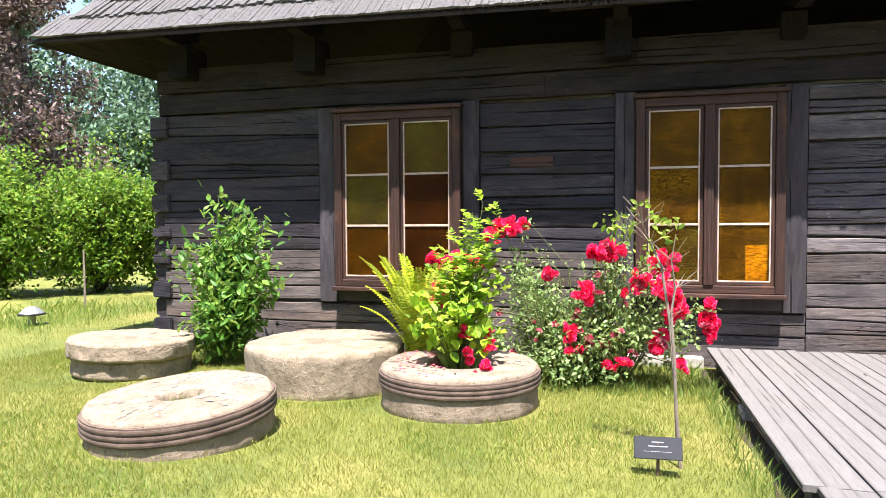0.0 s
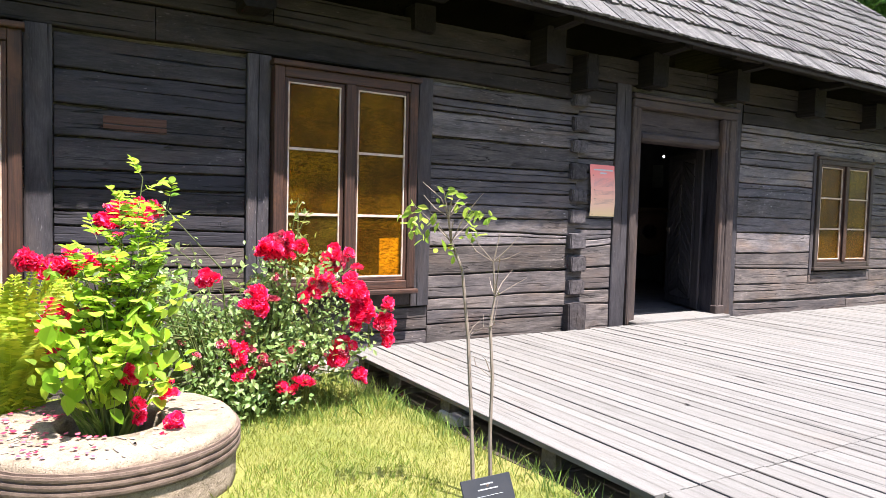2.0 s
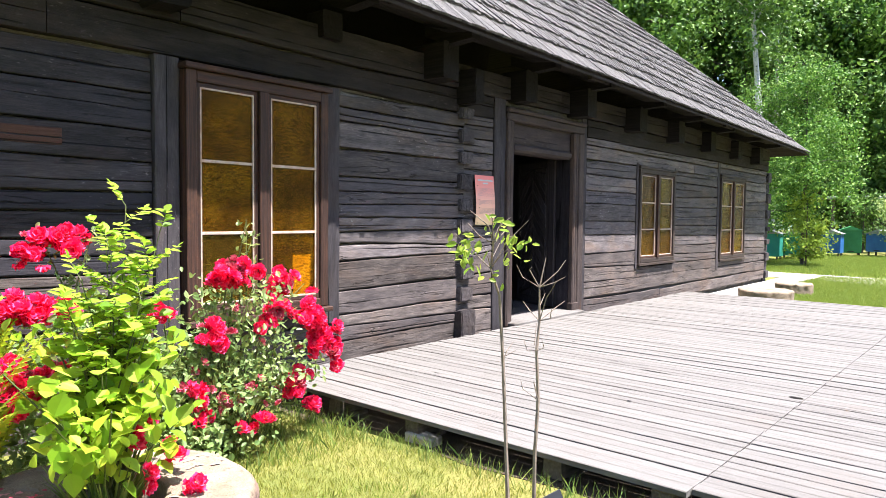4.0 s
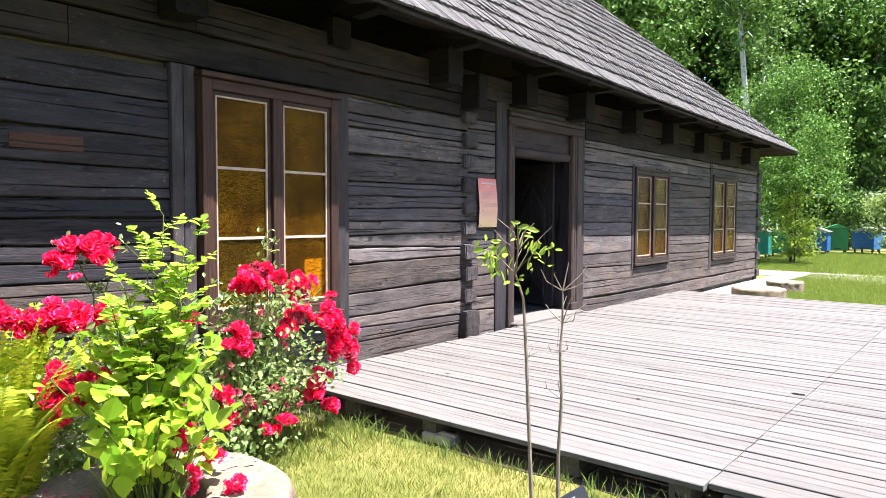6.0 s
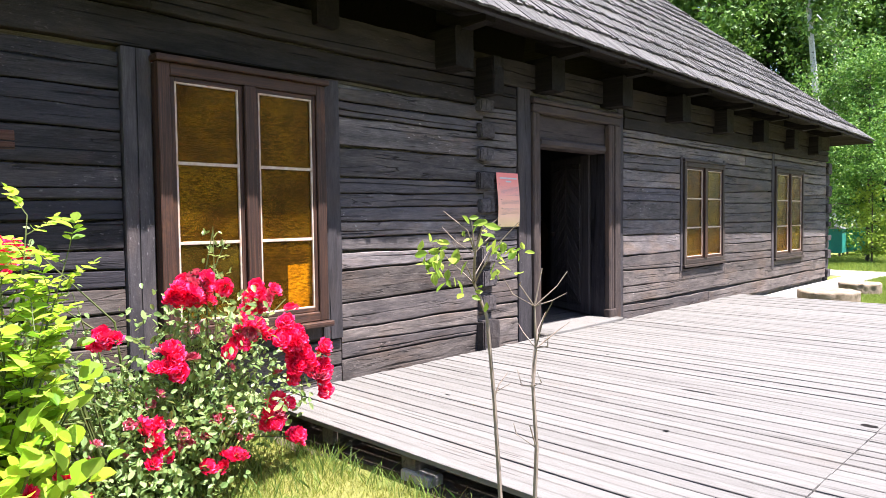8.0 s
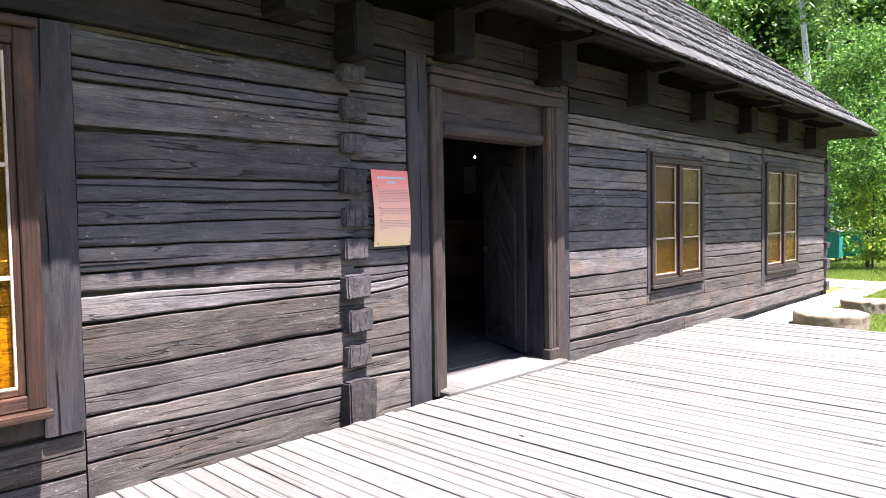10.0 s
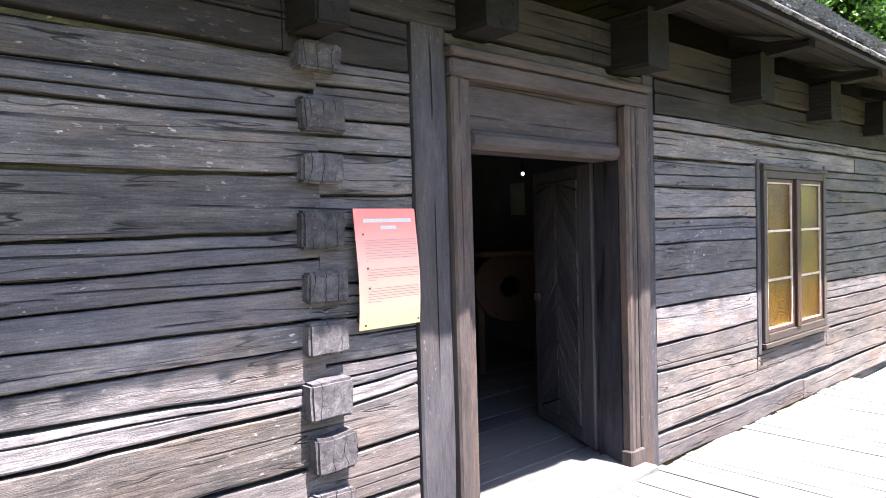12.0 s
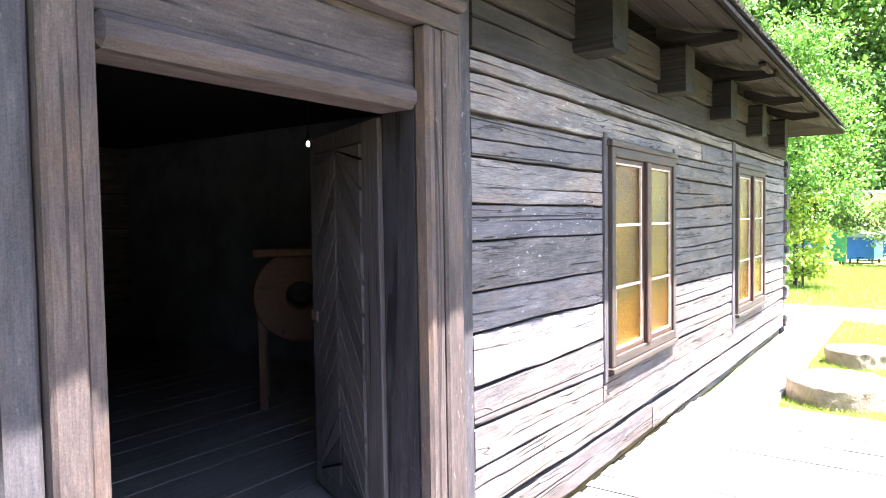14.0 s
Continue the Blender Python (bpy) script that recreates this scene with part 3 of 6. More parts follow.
def wall_core():
    """The core behind the logs, with its openings cut through."""
    holes = [(a + 0.05, b - 0.05, c + 0.05, d - 0.05) for a, b, c, d in WINDOWS] + [(0.07, 1.80, -0.3, 2.62)]
    xs = sorted({HX0 + 0.06, HX1 - 0.06} | {h[0] for h in holes} | {h[1] for h in holes})
    zs = sorted({-0.25, 3.0} | {h[2] for h in holes} | {h[3] for h in holes})
    zs = [z for z in zs if z >= -0.25]
    bm = bmesh.new()
    for i in range(len(xs) - 1):
        for j in range(len(zs) - 1):
            mx, mz = (xs[i] + xs[i + 1]) / 2, (zs[j] + zs[j + 1]) / 2
            if not any(h[0] < mx < h[1] and h[2] < mz < h[3] for h in holes):
                box_bm(xs[i], xs[i + 1], 0.07, 0.26, zs[j], zs[j + 1], 0, bm)
    bmesh.ops.remove_doubles(bm, verts=bm.verts, dist=0.0005)
    return bm


part("wall_core", wall_core(), LOG, wall_front)

COURSES = [-0.10, 0.10, 0.32, 0.54, 0.72, 0.86, 1.04, 1.17, 1.34, 1.57, 1.71, 1.97, 2.21, 2.48]


def bound(x, k, sec):
    """The wavy line between two log courses."""
    n = noise.noise(Vector((x * 0.55, k * 5.7, sec * 2.9)))
    f = noise.noise(Vector((x * 2.6, k * 4.1, sec * 1.3 + 9)))
    return n * 0.014 + f * 0.008


def log_mesh(x0, x1, z0, z1, k, sec, proud=0.0, tilt=(0.0, 0.0), gape=1.0, check=0.5):
    """One hewn log: bowed face, eased and splintered edges, a long drying check. tilt: how far its lower and upper edge rise towards x1."""
    seg = max(5, int((x1 - x0) / 0.075))
    verts, faces = [], []
    rows = 12
    for i in range(seg + 1):
        u = i / seg
        x = x0 + (x1 - x0) * u
        gap = gape * (0.011 + 0.026 * max(0.0, noise.noise(Vector((x * 0.9, k * 3.3, sec + 4)))) + 0.03 * max(0, noise.noise(Vector((x * 0.6, k * 9.1, sec * 3 + 2))) - 0.2))
        notch = 0.012 * max(0.0, noise.noise(Vector((x * 4.3, k * 6.1, sec * 2.2))) - 0.15)
        lo = z0 + tilt[0] * u + (bound(x, k, sec) if k > 0 else 0.0) + gap * 0.5
        hi = z1 + tilt[1] * u + bound(x, k + 1, sec) - gap * 0.3 - notch
        tall = max(hi - lo, 0.02)
        crack_at = check + 0.16 * noise.noise(Vector((x * 0.3, k * 7.7, sec * 5.1))) + 0.03 * noise.noise(Vector((x * 3.1, k * 1.7, sec * 2.1)))
        crack_on = max(0.0, noise.noise(Vector((x * 0.7, k * 2.2, sec * 8.8 + 1))) - 0.06)
        half = min(0.006, 0.02 * crack_on + 0.001) / tall
        edge = min(0.3, 0.014 / tall)
        fr = [0.0, 0.0, edge * 0.25, edge * 0.8, crack_at - half - 0.03, crack_at - half, crack_at, crack_at + half, crack_at + half + 0.03, 1 - edge * 0.4, 1.0, 1.0]
        dp = [0.085, 0.012, 0.003, 0.0, 0.0, 0.001, min(0.03, 0.1 * crack_on), 0.001, 0.0, 0.001, 0.012, 0.085]
        bow = noise.noise(Vector((x * 0.5, k * 1.9, sec * 6.1))) * 0.007
        for f, d in zip(fr, dp):
            rough = noise.noise(Vector((x * 5.0, f * 3.0 + k * 2.0, sec * 4.0))) * 0.004 + noise.noise(Vector((x * 1.3, f * 9.0 + k, sec * 7.0))) * 0.003
            verts.append((x, d + bow + rough - proud, lo + tall * f))
    for i in range(seg):
        for j in range(rows - 1):
            faces.append((i * rows + j, (i + 1) * rows + j, (i + 1) * rows + j + 1, i * rows + j + 1))
    faces.append(tuple(range(rows)))
    faces.append(tuple(reversed(range(seg * rows, seg * rows + rows))))
    return verts, faces


# stretches of wall between posts, windows and door: the joints between the logs as height at either end and how wide they gape
FAR_JOINTS = ((0.347, 0.34, 1.5), (0.54, 0.52, 1.3), (0.69, 0.67, 0.7), (0.84, 0.835, 1.0), (1.03, 1.0, 0.6), (1.2, 1.19, 1.2), (1.36, 1.37, 0.6), (1.52, 1.545, 1), (1.70, 1.76, 1.0), (1.983, 1.971, 1), (2.175, 2.185, 0.8))
SECTIONS = [
    (-9.62, -7.60, ((0.315, 0.35, 1), (0.49, 0.515, 0.9), (0.66, 0.672, 1.2), (0.91, 0.914, 1), (1.04, 1.04, 0.8), (1.21, 1.2, 0.7), (1.47, 1.465, 0.9), (1.736, 1.729, 0.8), (1.9, 1.85, 0.9), (2.25, 2.195, 0.7), (2.48, 2.48, 1))),
    (-5.78, -4.41, ((0.315, 0.315, 1), (0.53, 0.52, 0.9), (0.74, 0.73, 1), (0.92, 0.89, 1), (1.055, 1.015, 0.9), (1.17, 1.15, 1), (1.333, 1.333, 0.9), (1.465, 1.47, 1), (1.70, 1.69, 1.1), (1.93, 1.925, 1.1), (2.195, 2.19, 1), (2.46, 2.45, 1))),
    (-2.66, -0.812, ((-0.1, -0.1, 1), (0.149, 0.143, 0.8), (0.28, 0.236, 0.9), (0.395, 0.40, 1.5), (0.605, 0.655, 1.4), (0.893, 0.92, 1.2), (1.06, 1.02, 1.2), (1.165, 1.192, 0.7), (1.315, 1.294, 1.1), (1.435, 1.455, 0.8), (1.55, 1.573, 0.8), (1.69, 1.712, 1.2), (1.945, 1.96, 1.1), (2.205, 2.2, 1.1), (2.32, 2.34, 0.8), (2.45, 2.48, 1))),
    (-0.83, -0.275, ((-0.1, -0.1, 1), (0.27, 0.25, 1), (0.415, 0.413, 2.0), (0.657, 0.669, 1.2), (0.874, 0.93, 0.9), (0.967, 0.99, 0.7), (1.091, 1.091, 1), (1.3, 1.3, 0.9), (1.46, 1.45, 0.8), (1.712, 1.70, 1), (1.865, 1.87, 0.9), (2.06, 2.06, 0.9), (2.214, 2.222, 1.1), (2.367, 2.376, 0.9), (2.48, 2.48, 1))),
    (1.96, 3.60, ((0.391, 0.355, 1.4), (0.604, 0.575, 0.9), (0.80, 0.808, 1.2), (1.074, 1.062, 1.4), (1.283, 1.287, 1), (1.534, 1.538, 0.9), (1.727, 1.718, 1), (1.954, 1.952, 1), (2.168, 2.175, 0.9))),
    (5.22, 7.36, FAR_JOINTS),
    (9.18, 10.72, FAR_JOINTS),
]
checks = random.Random(21)
for sec, (xa, xb, joints) in enumerate(SECTIONS):
    for k, ((l0, r0, g0), (l1, r1, _)) in enumerate(zip(joints, joints[1:])):
        # upper logs at left and by the door take the shade-coloured copies of LOG
        part("log", log_mesh(xa + 0.004, xb - 0.004, l0, l1, k, sec, tilt=(r0 - l0, r1 - l1), gape=g0, check=checks.uniform(0.36, 0.64)), LOG_GREY if (l0 + l1) / 2 < 0.9 else LOG_DEEP_SHADE if sec < 2 else LOG_SHADED if sec < 4 and l0 > 1.4 else LOG, wall_front)
# long logs under the windows
for k, (za, zb) in enumerate(((-0.26, 0.10), (0.10, 0.315))):
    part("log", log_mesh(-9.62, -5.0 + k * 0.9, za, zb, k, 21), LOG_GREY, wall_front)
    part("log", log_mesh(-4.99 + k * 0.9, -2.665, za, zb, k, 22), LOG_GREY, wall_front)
for xa, xb, l0, r0, l1, r1 in ((1.964, 4.62, -0.1, -0.1, 0.144, 0.11), (4.626, 10.716, -0.1, -0.1, 0.11, 0.12), (1.964, 10.716, 0.146, 0.125, 0.389, 0.335)):
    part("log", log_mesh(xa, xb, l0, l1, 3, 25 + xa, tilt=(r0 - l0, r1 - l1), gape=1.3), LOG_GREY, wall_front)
for xa, xb in ((3.605, 5.215), (7.365, 9.175)):
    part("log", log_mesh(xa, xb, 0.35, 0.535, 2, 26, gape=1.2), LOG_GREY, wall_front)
for xa, xb, l0, r0, l1, r1 in ((1.964, 6.1, 2.17, 2.18, 2.372, 2.36), (6.106, 10.716, 2.18, 2.19, 2.36, 2.37), (1.964, 10.716, 2.374, 2.372, 2.485, 2.485)):
    part("log", log_mesh(xa, xb, l0, l1, 5, 28 + xa, tilt=(r0 - l0, r1 - l1), gape=0.9), LOG, wall_front)
# logs above the windows and the stout wall plate, eave shade in their colour
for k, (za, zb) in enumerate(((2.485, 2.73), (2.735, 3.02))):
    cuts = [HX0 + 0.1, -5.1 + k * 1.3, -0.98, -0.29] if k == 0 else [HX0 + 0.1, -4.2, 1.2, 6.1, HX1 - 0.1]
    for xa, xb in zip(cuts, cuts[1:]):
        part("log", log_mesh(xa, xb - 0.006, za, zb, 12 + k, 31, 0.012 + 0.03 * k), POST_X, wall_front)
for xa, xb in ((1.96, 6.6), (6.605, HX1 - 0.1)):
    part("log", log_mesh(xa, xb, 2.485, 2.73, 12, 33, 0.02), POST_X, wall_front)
part("log", log_mesh(-0.03, 1.95, 2.66, 2.735, 12, 34, 0.0), LOG, wall_front)

part("log_patch", log_mesh(-5.46, -5.02, 1.765, 1.885, 60, 40, 0.006), RED_LOG, wall_front, "reddish replaced piece of log")

# upright posts beside windows and door
POSTS = [(-7.60, -7.385, 0.34, 2.48), (-5.965, -5.785, 0.34, 2.48), (-4.41, -4.215, 0.34, 2.48), (-2.865, -2.665, 0.34, 2.48),
         (-0.272, -0.045, -0.1, 2.74), (1.815, 1.955, -0.1, 2.74), (3.605, 3.675, 0.5, 2.23), (5.155, 5.215, 0.52, 2.23), (7.365, 7.495, 0.3, 2.48), (9.105, 9.175, 0.5, 2.23)]
for i, (xa, xb, za, zb) in enumerate(POSTS):
    part("post", rough_beam(2, za, zb, (xb - xa) / 2 - 0.003, 0.055, ((xa + xb) / 2, 0.045 - 0.012 * (i in (4,)) - 0.03 * (i < 4), 0), i + 1, 0.005, 16, 0.12), POST, wall_front, smooth=False)
# sills of the posts under the windows
for xa, xb in ((-7.60, -5.785), (-4.41, -2.665)):
    part("sill_beam", rough_beam(0, xa, xb, 0.05, 0.07, ((xa + xb) / 2, 0.035, 0.42), 3, 0.004, 12, 0.15), POST, wall_front)

# cross-wall log ends beside the door, and at both corners of the house
ENDS = [(-0.10, 0.28, 0.11), (0.37, 0.53, 0.075), (0.62, 0.79, 0.08), (0.87, 1.04, 0.09), (1.15, 1.30, 0.06), (1.385, 1.525, 0.055),
        (1.63, 1.80, 0.06), (1.92, 2.05, 0.055), (2.15, 2.30, 0.065), (2.42, 2.54, 0.075)]


def log_end(x, za, zb, out, w, seed):
    bm = bmesh.new()
    bmesh.ops.create_cube(bm, size=1.0, matrix=Matrix.LocRotScale((x, (0.2 - out) / 2, (za + zb) / 2), None, (w, 0.2 + out, zb - za)))
    bmesh.ops.bevel(bm, geom=list(bm.edges), offset=0.012, segments=2, affect="EDGES")
    bmesh.ops.subdivide_edges(bm, edges=[e for e in bm.edges if e.calc_length() > 0.08], cuts=3, use_grid_fill=True)
    for v in bm.verts:
        v.co += noise.noise_vector(Vector((v.co.x * 9 + seed * 3, v.co.y * 9, v.co.z * 9))) * 0.011
    return bm


for i, (za, zb, out) in enumerate(ENDS):
    part("log_end", log_end(-0.83 + 0.01 * (i % 3), za, zb, out, 0.215 + 0.03 * (i == 0), i), LOG_END, wall_front)
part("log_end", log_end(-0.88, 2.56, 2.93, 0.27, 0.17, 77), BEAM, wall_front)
# left corner ends take the deep shade-coloured copy of LOG
for cx, seed, mat in ((HX0 + 0.1, 5, LOG_DEEP_SHADE), (HX1 - 0.02, 6, LOG_END)):
    for k in range(13):
        za, zb = COURSES[k], COURSES[k + 1]
        if k % 2 == 0:
            part("log_end", log_end(cx, za + 0.012, zb - 0.012, 0.04, 0.24, seed * 20 + k), mat, wall_front)
        else:
            part("log_end", log_end(cx + (0.05 if cx > 0 else -0.02), za + 0.01, zb - 0.01, -0.03, 0.3 if cx > 0 else 0.24, seed * 20 + k), mat, wall_front)

for ca, cb in ((HX0 + 0.0, HX0 + 0.2), (HX1 - 0.12, HX1 + 0.12)):
    box("corner_core", ca, cb, 0.03, 0.255, -0.25, 2.47, LOG_END, wall_front, 0.01)
# side and back walls, inside shell
for name, x0, x1, y0, y1 in (("wall_left", HX0 + 0.06, HX0 + 0.3, 0.26, DEPTH), ("wall_right", HX1 - 0.3, HX1 - 0.06, 0.26, DEPTH), ("wall_back", HX0 + 0.3, HX1 - 0.3, DEPTH - 0.25, DEPTH)):
    tagged(box(name, x0, x1, y0, y1, -0.25, 3.0, LOG, None, 0.0), "dark log wall of the house", "wall", kind="structure")
tagged(box("wall_inner", -1.0, -0.8, 0.26, DEPTH - 0.25, -0.02, 2.75, INNER, None, 0.0), "dark wall inside the hallway", "wall", kind="structure")
tagged(box("wall_inner_far", 4.6, 4.8, 0.26, DEPTH - 0.25, -0.02, 2.75, INNER, None, 0.0), "dark wall inside the hallway", "wall", kind="structure")
tagged(box("ceiling", HX0 + 0.3, HX1 - 0.3, 0.26, DEPTH - 0.25, 2.75, 2.95, BEAM, None, 0.0), "dark timber ceiling of the hallway", "ceiling", kind="structure")
floor = thing("floor", label="worn grey floorboards of the dark hallway", category="floor", kind="structure")
box("floor_base", HX0 + 0.3, HX1 - 0.3, 0.26, DEPTH - 0.25, -0.24, -0.045, SOIL, floor, 0.0)
for i in range(28):
    ya = 0.262 + i * 0.265
    box("plank", -0.8, 4.6, ya, ya + 0.258, -0.04, 0.0 + 0.003 * (i % 3), FLOOR_WOOD, floor, 0.004)
# foundation strip
fnd = tagged(box("foundation", -4.3, -3.56, -0.06, 0.24, -0.45, -0.108, FOUND, None, 0.02), "pale lime-washed stone foundation strip", "foundation", kind="structure")


# ---- windows ----
def window(name, x0, x1, z0, z1, label, tints={}):
    w = thing(name, ((x0 + x1) / 2, -0.095 if x0 < 0 else -0.01, z0), label, "window", kind="structure")
    cx, cz = (x0 + x1) / 2, z0

    def bar(nm, a, b, c, d, ya, yb, mat, parent=w, bev=0.006):
        return part(nm, box_bm(a - cx, b - cx, ya, yb, c - cz, d - cz, bev), mat, parent)

    fv, fh = (SASH_V, SASH_H) if x0 < 0 else (FRAME_V, FRAME_H)
    f = 0.085 if x0 < 0 else 0.07
    bar("window_frame", x0, x0 + f, z0, z1, -0.03, 0.09, fv)
    bar("frame_side", x1 - f, x1, z0, z1, -0.03, 0.09, fv)
    bar("frame_head", x0 + f, x1 - f, z1 - f, z1, -0.03, 0.09, fh)
    bar("drip_cap", x0 - 0.02, x1 + 0.02, z1 + 0.002, z1 + 0.045, -0.065 if x0 < 0 else -0.042, 0.06, fh)
    bar("frame_foot", x0 + f, x1 - f, z0, z0 + 0.075, -0.03, 0.09, fh)
    bar("window_sill", x0 - 0.015, x1 + 0.015, z0 - 0.045, z0 - 0.002, -0.085 if x0 < 0 else -0.045, 0.06, fh)
    m = 0.045
    xm = (x0 + x1) / 2
    bar("mullion", xm - m, xm + m, z0 + 0.075, z1 - f, -0.045, 0.06, SASH_V)
    for side, (a, b) in enumerate(((x0 + f, xm - m), (xm + m, x1 - f))):
        s = thing("sash", (0, 0, 0))
        s.parent = w
        r = 0.032
        a, b, c, d = a + 0.003, b - 0.003, z0 + 0.078, z1 - f - 0.003
        bar("stile", a, a + r, c, d, -0.012, 0.045, SASH_V, s, 0.003)
        bar("stile", b - r, b, c, d, -0.012, 0.045, SASH_V, s, 0.003)
        bar("rail", a + r, b - r, d - r, d, -0.012, 0.045, SASH_H, s, 0.003)
        bar("rail", a + r, b - r, c, c + r, -0.012, 0.045, SASH_H, s, 0.003)
        ia, ib, ic, idd = a + r, b - r, c + r, d - r
        p = 0.013
        bar("putty_line", ia, ia + p, ic, idd, -0.010, 0.012, PUTTY, s, 0.002)
        bar("putty_line", ib - p, ib, ic, idd, -0.010, 0.012, PUTTY, s, 0.002)
        bar("putty_line", ia + p, ib - p, ic, ic + p, -0.010, 0.012, PUTTY, s, 0.002)
        bar("putty_line", ia + p, ib - p, idd - p, idd, -0.010, 0.012, PUTTY, s, 0.002)
        h = (idd - ic) / 3
        for j in range(3):
            pane = bar("pane", ia + p, ib - p, ic + j * h, ic + (j + 1) * h, 0.006, 0.011, tints.get((side, j), GLASS if x0 < 0 else GLASS_GOLD), s, 0.0)
            pane.visible_shadow = False
            if j:
                bar("glazing_bar", ia + p, ib - p, ic + j * h - 0.011, ic + j * h + 0.011, -0.009, 0.022, PUTTY, s, 0.002)
    return w


for i, (a, b, c, d) in enumerate(WINDOWS):
    window("window_%d" % (i + 1), a, b, c, d, "two-leaf brown wooden window with amber textured panes" if i else "two-leaf brown wooden window with amber, olive and brown panes",
           {(0, 1): GLASS_OLIVE, (1, 1): GLASS_BROWN, (1, 0): GLASS_BROWN} if i == 0 else {})

# ---- doorway ----
door_frame = thing("door_1", label="open doorway with weathered moulded wooden casing", category="doorway", kind="structure")
box("casing", -0.04, 0.06, -0.055, 0.06, -0.02, 2.50, CASING, door_frame, 0.012)
box("casing_bead", 0.062, 0.12, -0.03, 0.30, -0.02, 2.50, CASING, door_frame, 0.01)
box("casing_side", 1.672, 1.812, -0.055, 0.06, -0.02, 2.50, CASING, door_frame, 0.012)
box("casing_bead", 1.607, 1.67, -0.044, 0.06, -0.02, 2.50, CASING, door_frame, 0.012)
box("casing_bead", 1.545, 1.605, -0.052, 0.03, -0.02, 2.50, CASING, door_frame, 0.016)
jamb = bmesh.new()
low = [jamb.verts.new(c) for c in ((1.548, 0.032, -0.02), (1.67, 0.31, -0.02), (1.80, 0.31, -0.02), (1.80, 0.062, -0.02), (1.61, 0.062, -0.02), (1.61, 0.032, -0.02))]
high = [jamb.verts.new((v.co.x, v.co.y, 2.48)) for v in low]
jamb.faces.new(low[::-1])
jamb.faces.new(high)
for i in range(6):
    jamb.faces.new((low[i], low[(i + 1) % 6], high[(i + 1) % 6], high[i]))
part("jamb", jamb, JAMB, door_frame)
box("plinth_block", 1.53, 1.70, -0.06, 0.03, -0.02, 0.14, CASING, door_frame, 0.01)
box("head", -0.04, 1.812, -0.055, 0.06, 2.502, 2.60, CASING_H, door_frame, 0.014)
box("head_cap", -0.055, 1.83, -0.085, 0.05, 2.602, 2.655, CASING_H, door_frame, 0.015)
box("transom_panel", 0.122, 1.60, 0.03, 0.075, 2.24, 2.50, CASING_H, door_frame, 0.004)
box("transom_rail", 0.122, 1.543, -0.02, 0.22, 2.13, 2.236, CASING_H, door_frame, 0.03)
box("threshold", 0.0, 1.70, -0.16, 0.26, -0.03, 0.035, BOARD, door_frame, 0.012)

# the leaf stands open into the hallway; its planks lie in a herringbone
leaf_at = pose(1.69, 0.335, 0.03, 0, 0, 65)
door_leaf = thing("door_leaf", label="open dark wooden door with herringbone planking", category="door")
door_leaf.matrix_basis = leaf_at
LW, LH = 1.02, 2.12
part("backing", box_bm(0.0, LW, -0.05, -0.008, 0, LH, 0.004), DOOR_WOOD, door_leaf)
for nm, a, b, c, d in (("edge_board", 0, 0.2, 0, LH), ("edge_board", LW - 0.08, LW, 0, LH), ("rail", 0.2, LW - 0.08, 0, 0.1), ("rail", 0.2, LW - 0.08, LH - 0.1, LH)):
    part(nm, box_bm(a, b, -0.004, 0.026, c, d, 0.005), DOOR_WOOD, door_leaf)


def slant_plank(z, lean, x0, x1, w):
    """A plank of the herringbone from the middle line outwards."""
    bm = bmesh.new()
    za, zb = z, z + lean * (x1 - x0)
    corner = [(x0, za), (x1, zb), (x1, zb + w), (x0, za + w)]
    corner = [(x, min(max(q, 0.104), LH - 0.104)) for x, q in corner]
    if abs(corner[3][1] - corner[0][1]) + abs(corner[2][1] - corner[1][1]) < 0.05:
        bm.free()
        return None
    lo = [bm.verts.new((x, -0.004, q)) for x, q in corner]
    c = Vector((sum(x for x, _ in corner) / 4, 0, sum(q for _, q in corner) / 4))
    hi = [bm.verts.new((c.x + (x - c.x) * 0.92, 0.034, c.z + (q - c.z) * 0.86)) for x, q in corner]
    bm.faces.new(hi)
    for i in range(4):
        bm.faces.new((lo[i], lo[(i + 1) % 4], hi[(i + 1) % 4], hi[i]))
    return bm


for zz in np.arange(-0.7, 2.3, 0.165):
    for x0, x1, ln in ((0.204, 0.57, 1.25), (0.574, 0.936, -1.25)):
        z_start = zz if ln > 0 else zz + 0.46
        bm = slant_plank(float(z_start), ln, x0, x1, 0.155)
        if bm:
            part("plank", bm, DOOR_WOOD, door_leaf)
part("latch", box_bm(0.90, 1.0, 0.026, 0.045, 1.02, 1.08, 0.004), IRON, door_leaf, "iron latch")

# ---- roof ----
EAVE_Y, PITCH = -0.70, 0.93


def eave_z(x):
    return 3.135 - 0.0155 * x


RX0, RX1 = -10.72, 11.42
ROOF_RUN = 5.2   # eave to ridge, in plan


